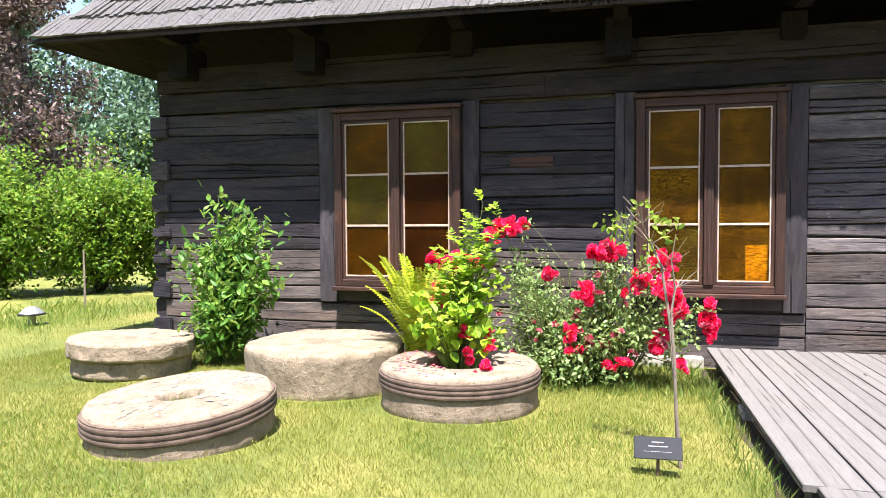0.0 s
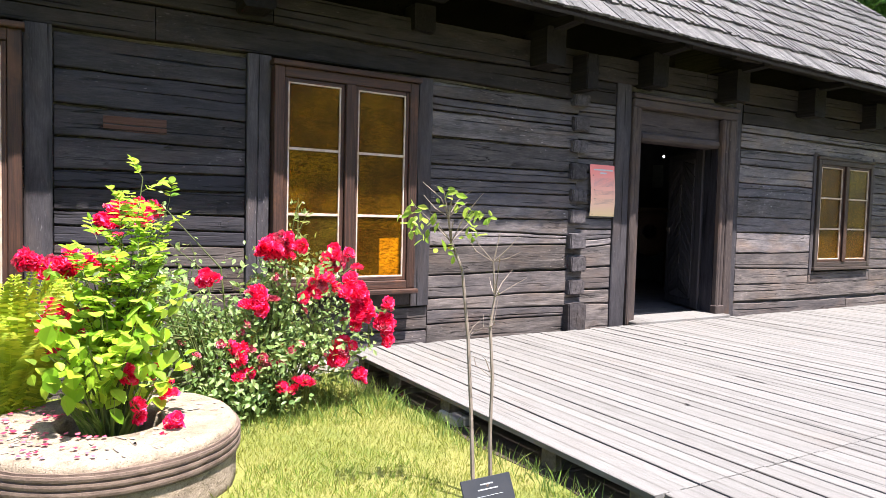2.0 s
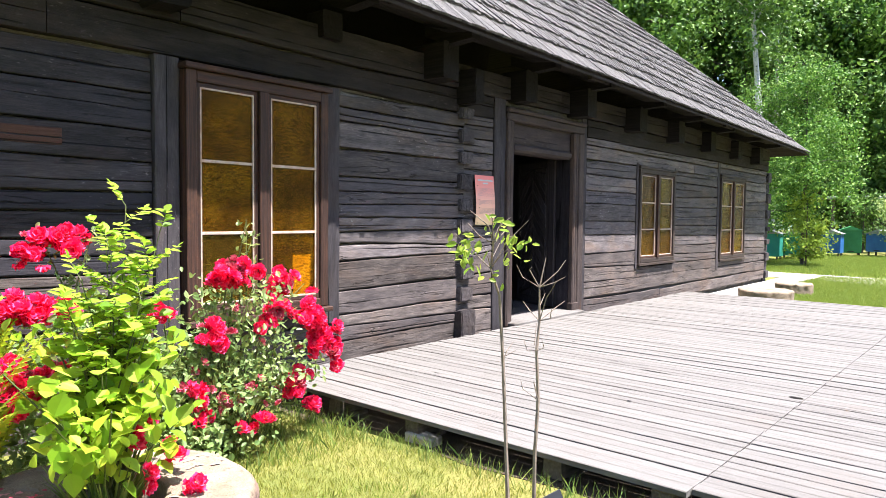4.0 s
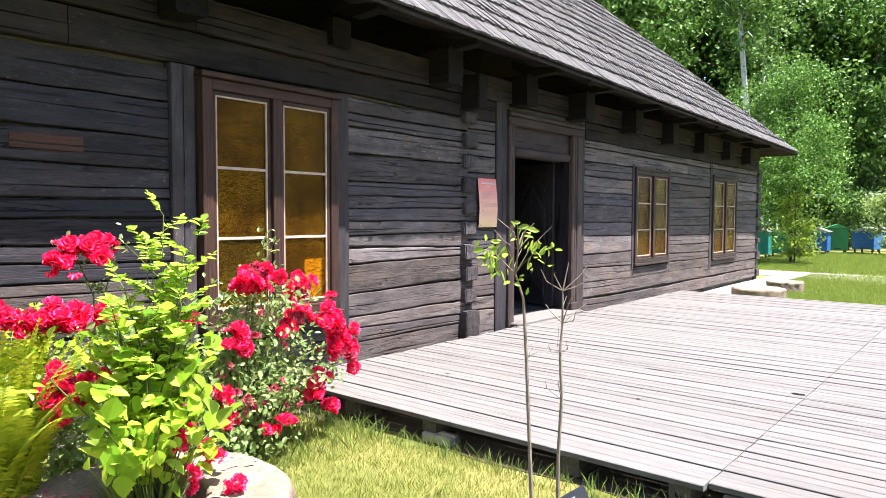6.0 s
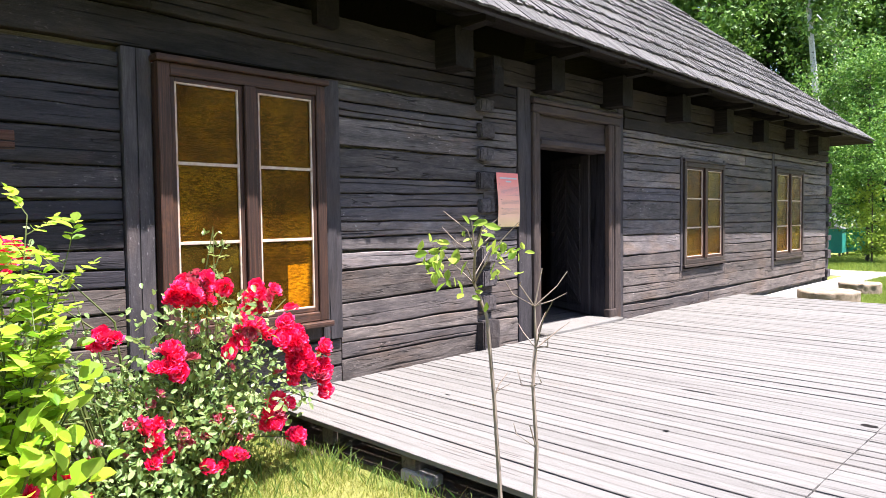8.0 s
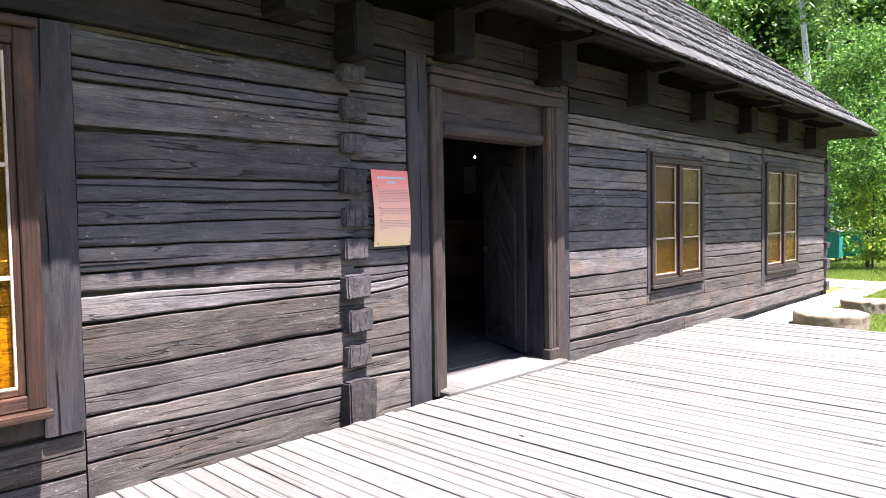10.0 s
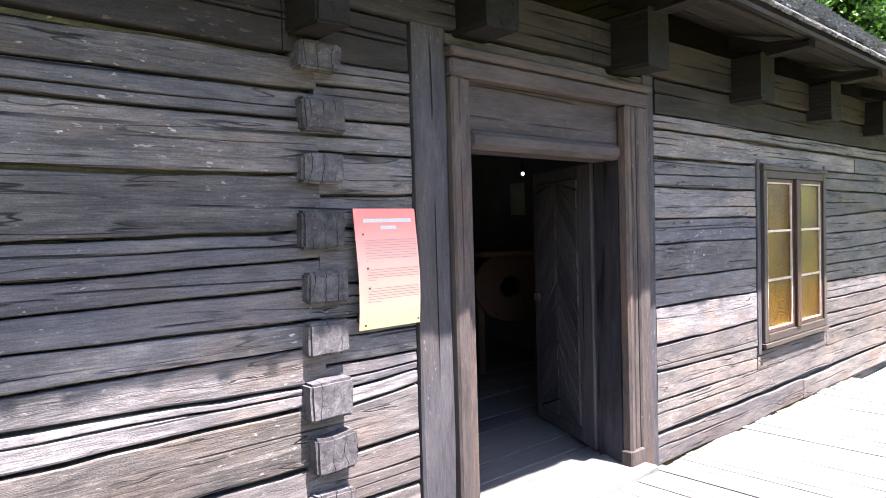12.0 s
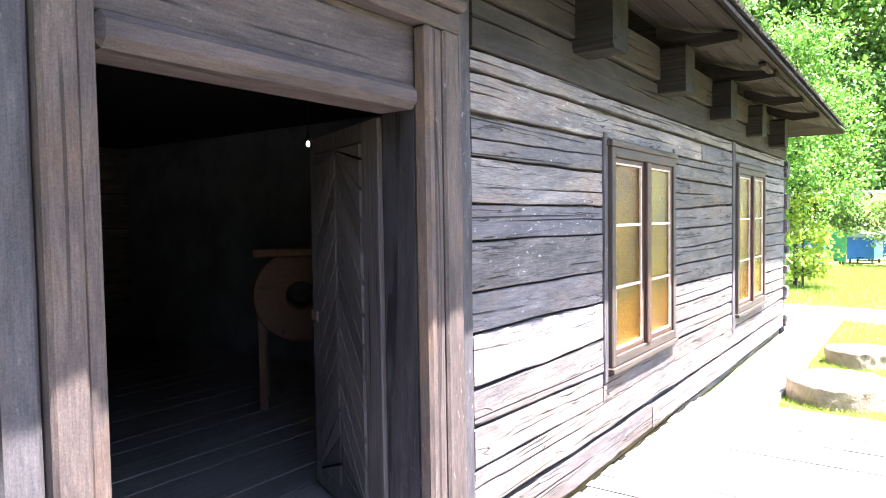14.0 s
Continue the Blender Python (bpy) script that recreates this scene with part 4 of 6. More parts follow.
def roof_deck():
    """Sheathing under the shingles: a hipped shell with thickness."""
    y0, y1 = EAVE_Y - 0.046, EAVE_Y + 2 * ROOF_RUN
    top = [(RX0, y0, eave_z(RX0) - 0.042), (RX1, y0, eave_z(RX1) - 0.042), (RX1, y1, eave_z(RX1)), (RX0, y1, eave_z(RX0)),
           (RX0 + ROOF_RUN, (y0 + y1) / 2, eave_z(RX0) + ROOF_RUN * PITCH), (RX1 - ROOF_RUN, (y0 + y1) / 2, eave_z(RX1) + ROOF_RUN * PITCH)]
    verts = top + [(x, y, z - 0.03) for x, y, z in top]
    f = [(0, 1, 5, 4), (1, 2, 5), (2, 3, 4, 5), (3, 0, 4)]
    faces = f + [tuple(reversed([i + 6 for i in q])) for q in f] + [(0, 6, 7, 1), (1, 7, 8, 2), (2, 8, 9, 3), (3, 9, 6, 0)]
    return verts, faces


roof = thing("roof", label="steep hipped roof of weathered grey split shingles", category="roof", kind="structure")
part("sheathing", roof_deck(), SOFFIT, roof)

SLOPE = math.sqrt(1 + PITCH * PITCH)


def shingle_box(x, s, w, ln, lift, thick, skew):
    """Corners of one split shingle that starts s metres up the slope from the eave."""
    dy, dz = 1 / SLOPE, PITCH / SLOPE
    ny, nz = -PITCH / SLOPE, 1 / SLOPE
    z0 = eave_z(x)
    v = []
    for e, up in ((0, lift), (ln, 0.012)):
        for h in (0, thick if e == 0 else 0.008):
            for xx in (x + skew * e, x + w + skew * e):
                y = EAVE_Y + (s + e) * dy + (up + h) * ny
                v.append((xx, y, z0 + (s + e) * dz + (up + h) * nz))
    return v, [(0, 1, 3, 2), (2, 3, 7, 6), (0, 2, 6, 4), (1, 5, 7, 3), (4, 6, 7, 5), (0, 4, 5, 1)]


EXPOSE = 0.40
sv, sf = [], []
rand = random.Random(5)
for row in range(18):
    s0 = -0.06 + row * EXPOSE
    inset = max(0.0, s0 / SLOPE)
    x = RX0 + inset
    while x < RX1 - inset - 0.05:
        w = rand.uniform(0.05, 0.085)
        s = s0 + rand.uniform(-0.04, 0.025) * (0.3 if row == 0 else 1.0)
        first = row == 0
        v, f = shingle_box(x + 0.002, s, w - (0.004 if first else rand.uniform(0.006, 0.016)), 0.58, rand.uniform(0.03, 0.036) if first else rand.uniform(0.028, 0.05), rand.uniform(0.018, 0.026), rand.uniform(-0.02, 0.02) * (0.2 if first else 1.0))
        if row == 0 and -5.5 < x < 8.0 or row == 1 and 0.5 < x < 6.5:
            part("shingle", (v, f), SHINGLE, roof)
        else:
            n = len(sv)
            sv.extend(v)
            sf.extend(tuple(i + n for i in q) for q in f)
        x += w
shingles = part("shingles", (sv, sf), SHINGLE, roof)
shingles["kind"] = "stuff"
# eave batten, brackets and projecting joists
part("eave_batten", joined(*[rough_beam(0, a, b, 0.03, 0.022, (0, EAVE_Y + 0.14, eave_z((a + b) / 2) + 0.028), a, 0.003, 6) for a, b in ((RX0, -5.0), (-5.0, 1.0), (1.0, 6.0), (6.0, RX1))]), SOFFIT, roof)
JOISTS = [(-9.2, -0.28), (-7.63, -0.3), (-5.95, -0.13), (-4.38, -0.3), (-2.82, -0.12), (-1.42, -0.31), (0.14, -0.26), (1.52, -0.32), (3.22, -0.28), (4.84, -0.24), (6.45, -0.22), (8.1, -0.2), (9.5, -0.22)]
for i, (jx, reach) in enumerate(JOISTS):
    stout = reach < -0.15
    tall = 0.185 if stout else 0.12
    zc = eave_z(jx) - 0.05 - tall
    v, f = rough_beam(1, reach, 0.10, 0.125 if stout else 0.11, tall, (jx, 0, zc), i + 40, 0.012, 6, 0.12)
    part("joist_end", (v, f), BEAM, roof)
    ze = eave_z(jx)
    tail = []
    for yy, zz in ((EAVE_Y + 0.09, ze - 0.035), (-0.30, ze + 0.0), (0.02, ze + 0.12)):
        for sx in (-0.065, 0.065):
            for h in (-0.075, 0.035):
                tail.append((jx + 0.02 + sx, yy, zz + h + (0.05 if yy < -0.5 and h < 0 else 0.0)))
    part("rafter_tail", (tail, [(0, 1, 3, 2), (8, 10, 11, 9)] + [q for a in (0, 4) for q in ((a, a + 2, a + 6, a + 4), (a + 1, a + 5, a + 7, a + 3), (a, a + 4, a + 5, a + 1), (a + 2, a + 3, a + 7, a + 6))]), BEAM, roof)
# boards that close the eaves from below
rand = random.Random(3)
x = HX0 - 0.6
while x < HX1 + 0.4:
    w = rand.uniform(0.9, 1.7)
    for row in range(4):
        ya = EAVE_Y + 0.05 + row * 0.19
        z0, z1 = eave_z(x) + 0.0 + row * 0.052, eave_z(x + w) + 0.0 + row * 0.052
        v = []
        for xx, zz in ((x + 0.004, z0), (x + w - 0.004, z1)):
            for yy, dz in ((ya + 0.004, 0.0), (ya + 0.186, 0.05)):
                for t in (0.0, 0.022):
                    v.append((xx, yy, zz + dz + t + rand.uniform(-0.003, 0.003)))
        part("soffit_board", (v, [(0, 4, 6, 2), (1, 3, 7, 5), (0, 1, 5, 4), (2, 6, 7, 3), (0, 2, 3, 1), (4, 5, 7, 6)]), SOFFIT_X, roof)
    x += w

# ---- deck ----
deck = thing("deck", label="low sun-bleached timber deck before the door", category="deck", kind="structure")
DX0, DX1, DY = -3.55, 5.5, -3.64
for jy in (-0.35, -0.95, -1.75, -2.85, -3.5, -3.78, -5.0, -6.4):
    part("joist", rough_beam(0, DX0 + 0.06, DX1 - 0.08, 0.06, 0.06, (0, jy, -0.098), jy * 3, 0.005, 20, 0.12), JOIST, deck)
    for px in (DX0 + 0.25, -1.2, 1.2, 3.6):
        part("foot_block", rough_beam(2, -0.3, -0.16, 0.09, 0.08, (px, jy, 0), px + jy, 0.006, 2, 0.15), JOIST, deck)
x, i = DX0, 0
rand = random.Random(11)
while x < DX1 - 0.05:
    w = rand.uniform(0.092, 0.112)
    gap = rand.uniform(0.003, 0.006)
    sink = rand.uniform(-0.004, 0.003)
    for ya, yb, far in ((-0.13 + rand.uniform(-0.015, 0.012), DY, 0), (DY - rand.uniform(0.003, 0.009), -7.4, 1)):
        if ya - yb < 0.2:
            continue
        xa = x + (0.06 if far and i == 0 else 0.0)
        vv, ff = rough_beam(1, yb, ya, (w - gap) / 2, 0.016, (xa + w / 2, 0, -0.017 + sink), i + far * 90, 0.0022, 9, 0.12)
        part("board", (vv, ff), BOARD, deck)
    x += w
    i += 1


def gap_crack(x, y, ln, w):
    """A split in a board: a dark slit with a ragged outline."""
    vs = []
    for i in range(12):
        a = i / 12 * 6.2832
        vs.append((x + math.cos(a) * w * rand.uniform(0.6, 1.2), y + math.sin(a) * ln * rand.uniform(0.85, 1.05), 0.0035))
    part("split", (vs, [tuple(range(12))]), BEAM, deck)


for x, y, ln, w in ((-1.17, -2.44, 0.16, 0.012), (-1.26, -3.58, 0.05, 0.03), (-2.5, -1.1, 0.03, 0.012), (0.9, -2.9, 0.1, 0.008), (1.4, -1.9, 0.12, 0.007), (-0.4, -1.2, 0.02, 0.012), (-2.2, -2.7, 0.02, 0.012)):
    gap_crack(x, y, ln, w)
# ---- poster, sign and small fixtures ----


def poster():
    p = thing("poster", (-0.468, 0, 1.52), "curled pink and cream printed information poster on the log wall", "poster")
    verts, faces = [], []
    for i in range(9):
        u = i / 8
        for j in range(13):
            v = j / 12
            x = -0.187 + 0.375 * u + 0.012 * (1 - v) - 0.006
            y = -0.026 - 0.012 * math.sin(math.pi * v) - 0.012 * (1 - u) - 0.006 * math.sin(v * 5)
            verts.append((x, y, -0.285 + 0.572 * v))
    n = len(verts)
    verts += [(x, y + 0.002, z) for x, y, z in verts]
    for i in range(8):
        for j in range(12):
            q = (i * 13 + j, (i + 1) * 13 + j, (i + 1) * 13 + j + 1, i * 13 + j + 1)
            faces.append(q)
            faces.append(tuple(reversed([k + n for k in q])))
    sheet = part("sheet", (verts, faces), PAPER, p, "", True)

    def bar(name, u0, u1, v, h, mat):
        vs, fs = [], []
        for i in range(7):
            u = u0 + (u1 - u0) * i / 6
            for vv in (v, v + h):
                y = -0.028 - 0.012 * math.sin(math.pi * vv) - 0.012 * (1 - u) - 0.006 * math.sin(vv * 5)
                vs.append((-0.193 + 0.375 * u + 0.012 * (1 - vv), y, -0.285 + 0.572 * vv))
        for i in range(6):
            fs.append((2 * i, 2 * i + 2, 2 * i + 3, 2 * i + 1))
        part(name, (vs, fs), mat, sheet)

    bar("heading", 0.14, 0.92, 0.885, 0.030, WHITE_INK)
    bar("heading", 0.40, 0.66, 0.825, 0.030, WHITE_INK)
    v = 0.735
    for count in (9, 5, 6):
        for k in range(count):
            bar("text_line", 0.13, 0.97 if k < count - 1 else 0.13 + 0.5 * rand.random(), v, 0.0042, GREY_INK)
            v -= 0.0215
        v -= 0.05
    for u, w in ((0.1, 0.78), (0.13, 0.5), (0.14, 0.335), (0.95, 0.03), (0.08, 0.03)):
        bar("pin", u, u + 0.03, w, 0.016, IRON)
    part("batten", box_bm(-0.17, 0.18, -0.02, -0.002, -0.25, -0.21, 0.003), POST, p)


poster()


def plant_sign(x, y):
    z = ground_z(x, y)
    s = thing("plant_sign", (x, y, z), "small black plant label plate on a short stake", "sign")
    s.rotation_euler = (0, 0, radians(-6))
    part("stake", tube([(0, 0.01, -0.15), (0, 0.012, 0.18)], [0.009, 0.009], 6), IRON, s)
    tilt = Matrix.Translation((0, 0, 0.155)) @ Euler((radians(-28), radians(-3), 0)).to_matrix().to_4x4()
    bm = box_bm(-0.125, 0.125, -0.004, 0.004, -0.06, 0.06, 0.003)
    bm.transform(tilt)
    plate = part("plate", bm, BLACK, s)
    for a, b, zc, h in ((-0.032, 0.03, 0.03, 0.005), (-0.05, 0.05, 0.008, 0.005), (-0.075, 0.07, -0.02, 0.002)):
        bm = box_bm(a, b, -0.0062, -0.0045, zc - h / 2, zc + h / 2)
        bm.transform(tilt)
        part("lettering", bm, PALE_INK, plate)


plant_sign(-4.16, -3.24)

# yellow sheet added behind the second window's lower pane to make its bright patch
card = box("yellow_card", -3.20, -3.0, -0.046, -0.042, 0.597, 0.98, YELLOW, None, 0.001)
tagged(card, "yellow sheet added behind an amber window pane to make its bright patch", "card")
shelf = box("window_board", -4.16, -2.92, 0.0, 0.255, 0.575, 0.615, SASH_H, None, 0.004)
tagged(shelf, "narrow brown wooden board inside the window", "window board", kind="structure")


# ---- millstones ----
def disc(r, h, hole, seed, chip=0.012, rings=(), sides=72, dome=0.0):
    """A worn stone wheel: profile turned round the axis, with grooves, chips and an eye."""
    prof = [(hole, 0.0), (r - 0.02, 0.0), (r, 0.02)]
    for a in (0.2, 0.4, 0.55, 0.7, 0.85):
        prof.append((r, h * a))
    prof += [(r, h - 0.018), (r - 0.02, h), (r * 0.8, h + dome * 0.4), (r * 0.55, h + dome), (hole + 0.02, h + dome), (hole, h - 0.02)]
    verts, faces = [], []
    k = len(prof)
    for i in range(sides):
        a = 2 * math.pi * i / sides
        for j, (pr, pz) in enumerate(prof):
            p = Vector((math.cos(a) * pr, math.sin(a) * pr, pz))
            n = noise.noise(p * 4.0 + Vector((seed * 5, 0, 0))) * chip + noise.noise(p * 13.0 + Vector((seed * 9, 2, 0))) * chip * 0.6
            verts.append((p.x + math.cos(a) * n, p.y + math.sin(a) * n, p.z + (n * 0.5 if j > 6 else 0)))
    for i in range(sides):
        for j in range(k):
            a, b = i * k + j, ((i + 1) % sides) * k + j
            c, d = ((i + 1) % sides) * k + (j + 1) % k, i * k + (j + 1) % k
            faces.append((a, b, c, d))
    return verts, faces


def ring(r0, r1, z0, z1, seed, sides=72, wob=0.004):
    verts, faces = [], []
    for i in range(sides):
        a = 2 * math.pi * i / sides
        n = noise.noise(Vector((math.cos(a) * 3, math.sin(a) * 3, seed))) * wob
        for pr, pz in ((r0, z0), (r1 - 0.002, z0 + 0.001), (r1, (z0 + z1) / 2), (r1 - 0.002, z1 - 0.001), (r0, z1)):
            verts.append((math.cos(a) * (pr + n), math.sin(a) * (pr + n), pz + n * 0.8 + 0.003 * noise.noise(Vector((math.cos(a) * 11, math.sin(a) * 11, seed + z0 * 90)))))
    for i in range(sides):
        for j in range(5):
            faces.append((i * 5 + j, ((i + 1) % sides) * 5 + j, ((i + 1) % sides) * 5 + (j + 1) % 5, i * 5 + (j + 1) % 5))
    return verts, faces


def stone_marks(st, r0, r1, h, n, seed, mat):
    """Dressing furrows and lichen spots as thin uneven flakes on the top."""
    rr = random.Random(seed)
    vs, fs = [], []
    for _ in range(n):
        a, rad = rr.uniform(0, 6.28), rr.uniform(r0, r1)
        ln, wd, turn = rr.uniform(0.008, 0.05) ** 1.0, rr.uniform(0.004, 0.014), a + rr.uniform(-0.7, 0.7)
        c = Vector((math.cos(a) * rad, math.sin(a) * rad, h + 0.004))
        b = len(vs)
        for q in range(6):
            t = q / 6 * 6.283
            o = Vector((math.cos(t) * ln * rr.uniform(0.6, 1.1), math.sin(t) * wd * rr.uniform(0.6, 1.2), 0))
            vs.append(c + Matrix.Rotation(turn, 3, "Z") @ o)
        fs.append(tuple(range(b, b + 6)))
    part("lichen", (vs, fs), mat, st)["kind"] = "stuff"


def millstone(x, y, r, h, hole, seed, mat, bands, label, lean=(0, 0), dome=0.0, sink=0.03, z=None, marks=0):
    st = thing("millstone", (x, y, (ground_z(x, y) if z is None else z) - sink), label, "millstone", "old millstones on the lawn")
    st.rotation_euler = (radians(lean[0]), radians(lean[1]), seed)
    part("stone", disc(r, h, hole, seed, 0.011 if bands else 0.026, (), 72 if bands else 128, dome), mat, st, "", True)
    if bands:
        part("iron_band", ring(r - 0.05, r + 0.012, bands[0][0] - 0.012, bands[-1][1] + 0.012, seed), IRON, st, "wide rust-brown iron hoop")
    for z0, z1 in bands:
        part("iron_band", ring(r - 0.05, r + 0.02, z0, z1, seed + z0), IRON, st, "rusty iron hoop")
    if marks:
        stone_marks(st, hole + 0.05, r - 0.04, h + dome * 0.5, marks, seed, DARKSPOT)
    return st


DARKSPOT = plain("stone_lichen", (0.2, 0.17, 0.145), (0.27, 0.235, 0.2), 14.0, 0.95, 0.4, 0.004)
millstone(-5.56, -1.93, 0.605, 0.335, 0.235, 4, STONE, [(0.196, 0.222), (0.232, 0.256), (0.266, 0.290)], "pale banded millstone used as a planter in the grass", marks=80, sink=0.015)
millstone(-6.86, -1.52, 0.68, 0.40, 0.07, 3, STONE_B, [], "thick coarse sandstone millstone lying on the lawn", dome=0.02, marks=60, sink=0.028)
millstone(-7.13, -3.17, 0.585, 0.285, 0.135, 1, STONE, [(0.150, 0.176), (0.186, 0.212), (0.222, 0.248)], "flat banded millstone tilted on the lawn with an open eye", (0, -4.0), marks=110, sink=0.02)
s2 = millstone(-8.85, -1.55, 0.56, 0.165, 0.06, 2, STONE_B, [], "two rough weathered millstones stacked on the lawn", (2, 1), z=-0.02, sink=0.0, marks=20)
part("lower_stone", disc(0.52, 0.175, 0.06, 12, 0.02), STONE_B, s2, "", True).location = (0.02, 0.0, -0.17)
millstone(6.9, -1.12, 0.47, 0.26, 0.07, 6, STONE, [], "pale millstone beside the deck on the grass", marks=20)
millstone(8.85, -1.14, 0.36, 0.24, 0.07, 7, STONE, [], "pale millstone behind another beside the path", marks=16)


# ---- plants ----
def crown_part(name, places, size, mat, parent, spread=0.5, up=0.5, length=1.7, out=None, full=False):
    ob = part(name, leaves(np.asarray(places, float), size, spread, up, length, out, full), mat, parent)
    return ob


def rose_flower(parent, at, r, mat, n=26):
    """A rose head: rings of cupped petals, turned outwards and up."""
    face = rng.normal(size=3) * 0.55 + np.array((0, -0.55, 0.55))
    turn = np.array(Vector(face).to_track_quat("Z", "Y").to_matrix())
    vs, fs = [], []
    for k in range(n):
        ring_i = k / n
        a = k * 2.4 + rng.random() * 0.4
        tilt = 0.1 + 1.2 * (1 - ring_i)
        d = np.array([math.cos(a) * math.cos(tilt), math.sin(a) * math.cos(tilt), math.sin(tilt)])
        sd = np.array([-math.sin(a), math.cos(a), 0.0])
        c = d * r * (0.15 + 0.3 * ring_i)
        w = r * 0.44
        b = len(vs)
        up = np.array([0, 0, 1.0])
        for q in (c, c + d * r * 0.45 + sd * w - up * w * 0.1, c + d * r * 0.72 + up * w * 0.3, c + d * r * 0.45 - sd * w - up * w * 0.1):
            vs.append(turn @ q + np.array(at))
        fs += [(b, b + 1, b + 2), (b, b + 2, b + 3)]
    return vs, fs


def rose_bush():
    base = (-4.55, -0.95, ground_z(-4.55, -0.95))
    bush = thing("rose_bush", label="flowering red rose bush against the log wall", category="rose bush")
    masses = [((-4.95, -0.85, 0.28), (0.42, 0.38, 0.42), 100), ((-4.45, -0.95, 0.30), (0.45, 0.4, 0.42), 120), ((-4.0, -0.95, 0.25), (0.3, 0.32, 0.36), 32), ((-5.55, -1.12, 0.12), (0.3, 0.2, 0.3), 44),
              ((-5.2, -0.8, 0.6), (0.24, 0.24, 0.35), 28), ((-4.35, -1.0, 0.75), (0.4, 0.28, 0.2), 22), ((-4.75, -1.15, 0.0), (0.45, 0.3, 0.2), 60), ((-5.72, -1.35, 0.55), (0.2, 0.16, 0.25), 26)]
    tips, places = [], []
    for c, rad, n in masses:
        p, cc = clumps(c, rad, int(n * 1.05), 20, 0.075, 0.3)
        p = p[p[:, 2] > -0.14]
        places.append(p)
        tips += [tuple(q) for q in cc[::5]]
    places = np.concatenate(places)
    canes = []
    for tx, ty, tz in tips + [(-5.33, -0.77, 1.15), (-4.48, -1.1, 0.95), (-3.62, -1.07, 0.5), (-4.31, -1.05, 1.28), (-5.15, -0.85, 1.2), (-3.85, -1.05, 0.85), (-3.86, -1.16, 0.02), (-3.96, -1.3, 0.6), (-3.66, -1.1, 0.32), (-5.70, -1.34, 0.84), (-5.78, -1.6, 0.56), (-5.92, -1.3, 0.88)]:
        mx, my, mz = (tx + base[0]) / 2 + 0.05, (ty + base[1]) / 2, tz * 0.62 + base[2] * 0.3 + 0.12
        canes.append(tube([(base[0] + (tx - base[0]) * 0.25, base[1] + (ty - base[1]) * 0.25, base[2] - 0.02), (mx, my, mz), (tx, ty, tz)], [0.008, 0.006, 0.003], 5))
    # long shoots above the bush
    extra = []
    for a, b in (((-4.31, -1.05, 0.9), (-4.31, -1.05, 1.3)), ((-4.36, -1.05, 0.95), (-4.22, -1.02, 1.22)), ((-5.25, -0.8, 0.9), (-5.16, -0.85, 1.25)), ((-5.3, -0.78, 0.9), (-5.44, -0.8, 1.24)), ((-4.9, -0.9, 0.6), (-5.0, -0.9, 0.98)), ((-3.75, -1.05, 0.5), (-3.6, -1.0, 0.45))):
        canes.append(tube([np.array(a) - np.array((0, 0, 0.3)), a, b], [0.006, 0.005, 0.002], 5))
        for t in np.linspace(0, 1, 22):
            extra.append(np.array(a) * (1 - t) + np.array(b) * t + rng.normal(size=3) * 0.03)
    for cane in canes:
        part("cane", cane, STEM, bush)
    crown_part("foliage", np.concatenate([places, np.array(extra)]), 0.027, L_ROSE, bush, 0.6, 0.9, full=True)["kind"] = "stuff"
    # clusters: centre, spread, number
    heads = [((-4.48, -1.12, 0.94), (0.14, 0.07, 0.08), 14), ((-4.02, -0.98, 0.85), (0.1, 0.06, 0.06), 8), ((-5.33, -0.8, 1.16), (0.13, 0.07, 0.06), 9), ((-5.5, -0.85, 1.08), (0.06, 0.05, 0.05), 4),
             ((-5.70, -1.34, 0.86), (0.16, 0.07, 0.06), 17), ((-5.92, -1.3, 0.9), (0.05, 0.05, 0.04), 4), ((-3.99, -1.3, 0.66), (0.05, 0.05, 0.08), 9), ((-3.93, -1.3, 0.52), (0.06, 0.05, 0.09), 10), ((-3.64, -1.12, 0.38), (0.04, 0.05, 0.12), 10),
             ((-4.65, -1.2, 0.60), (0.1, 0.06, 0.08), 6), ((-4.95, -1.15, 0.75), (0.05, 0.05, 0.03), 2), ((-4.05, -1.2, 0.22), (0.06, 0.06, 0.07), 4), ((-5.78, -1.62, 0.58), (0.1, 0.07, 0.09), 12),
             ((-4.35, -1.25, 0.0), (0.09, 0.05, 0.05), 2), ((-4.75, -1.25, 0.22), (0.12, 0.05, 0.1), 4), ((-3.86, -1.16, 0.02), (0.03, 0.03, 0.03), 2), ((-4.2, -1.2, 0.68), (0.07, 0.05, 0.08), 6)]
    for c, sp, n in heads:
        for _ in range(int(n * 2.6)):
            at = np.array(c) + rng.normal(size=3) * np.array(sp) * 0.56
            vs, fs = rose_flower(bush, at, rng.uniform(0.038, 0.056), PETAL, 26)
            part("rose", (vs, fs), PETAL if rng.random() > 0.12 else PETAL_P, bush)
    for _ in range(26):
        at = np.array((-4.75, -1.2, 0.3)) + rng.normal(size=3) * np.array((0.4, 0.06, 0.2))
        vs, fs = rose_flower(bush, at, 0.034, PETAL_P, 14)
        part("faded_rose", (vs, fs), PETAL_P, bush)


rose_bush()


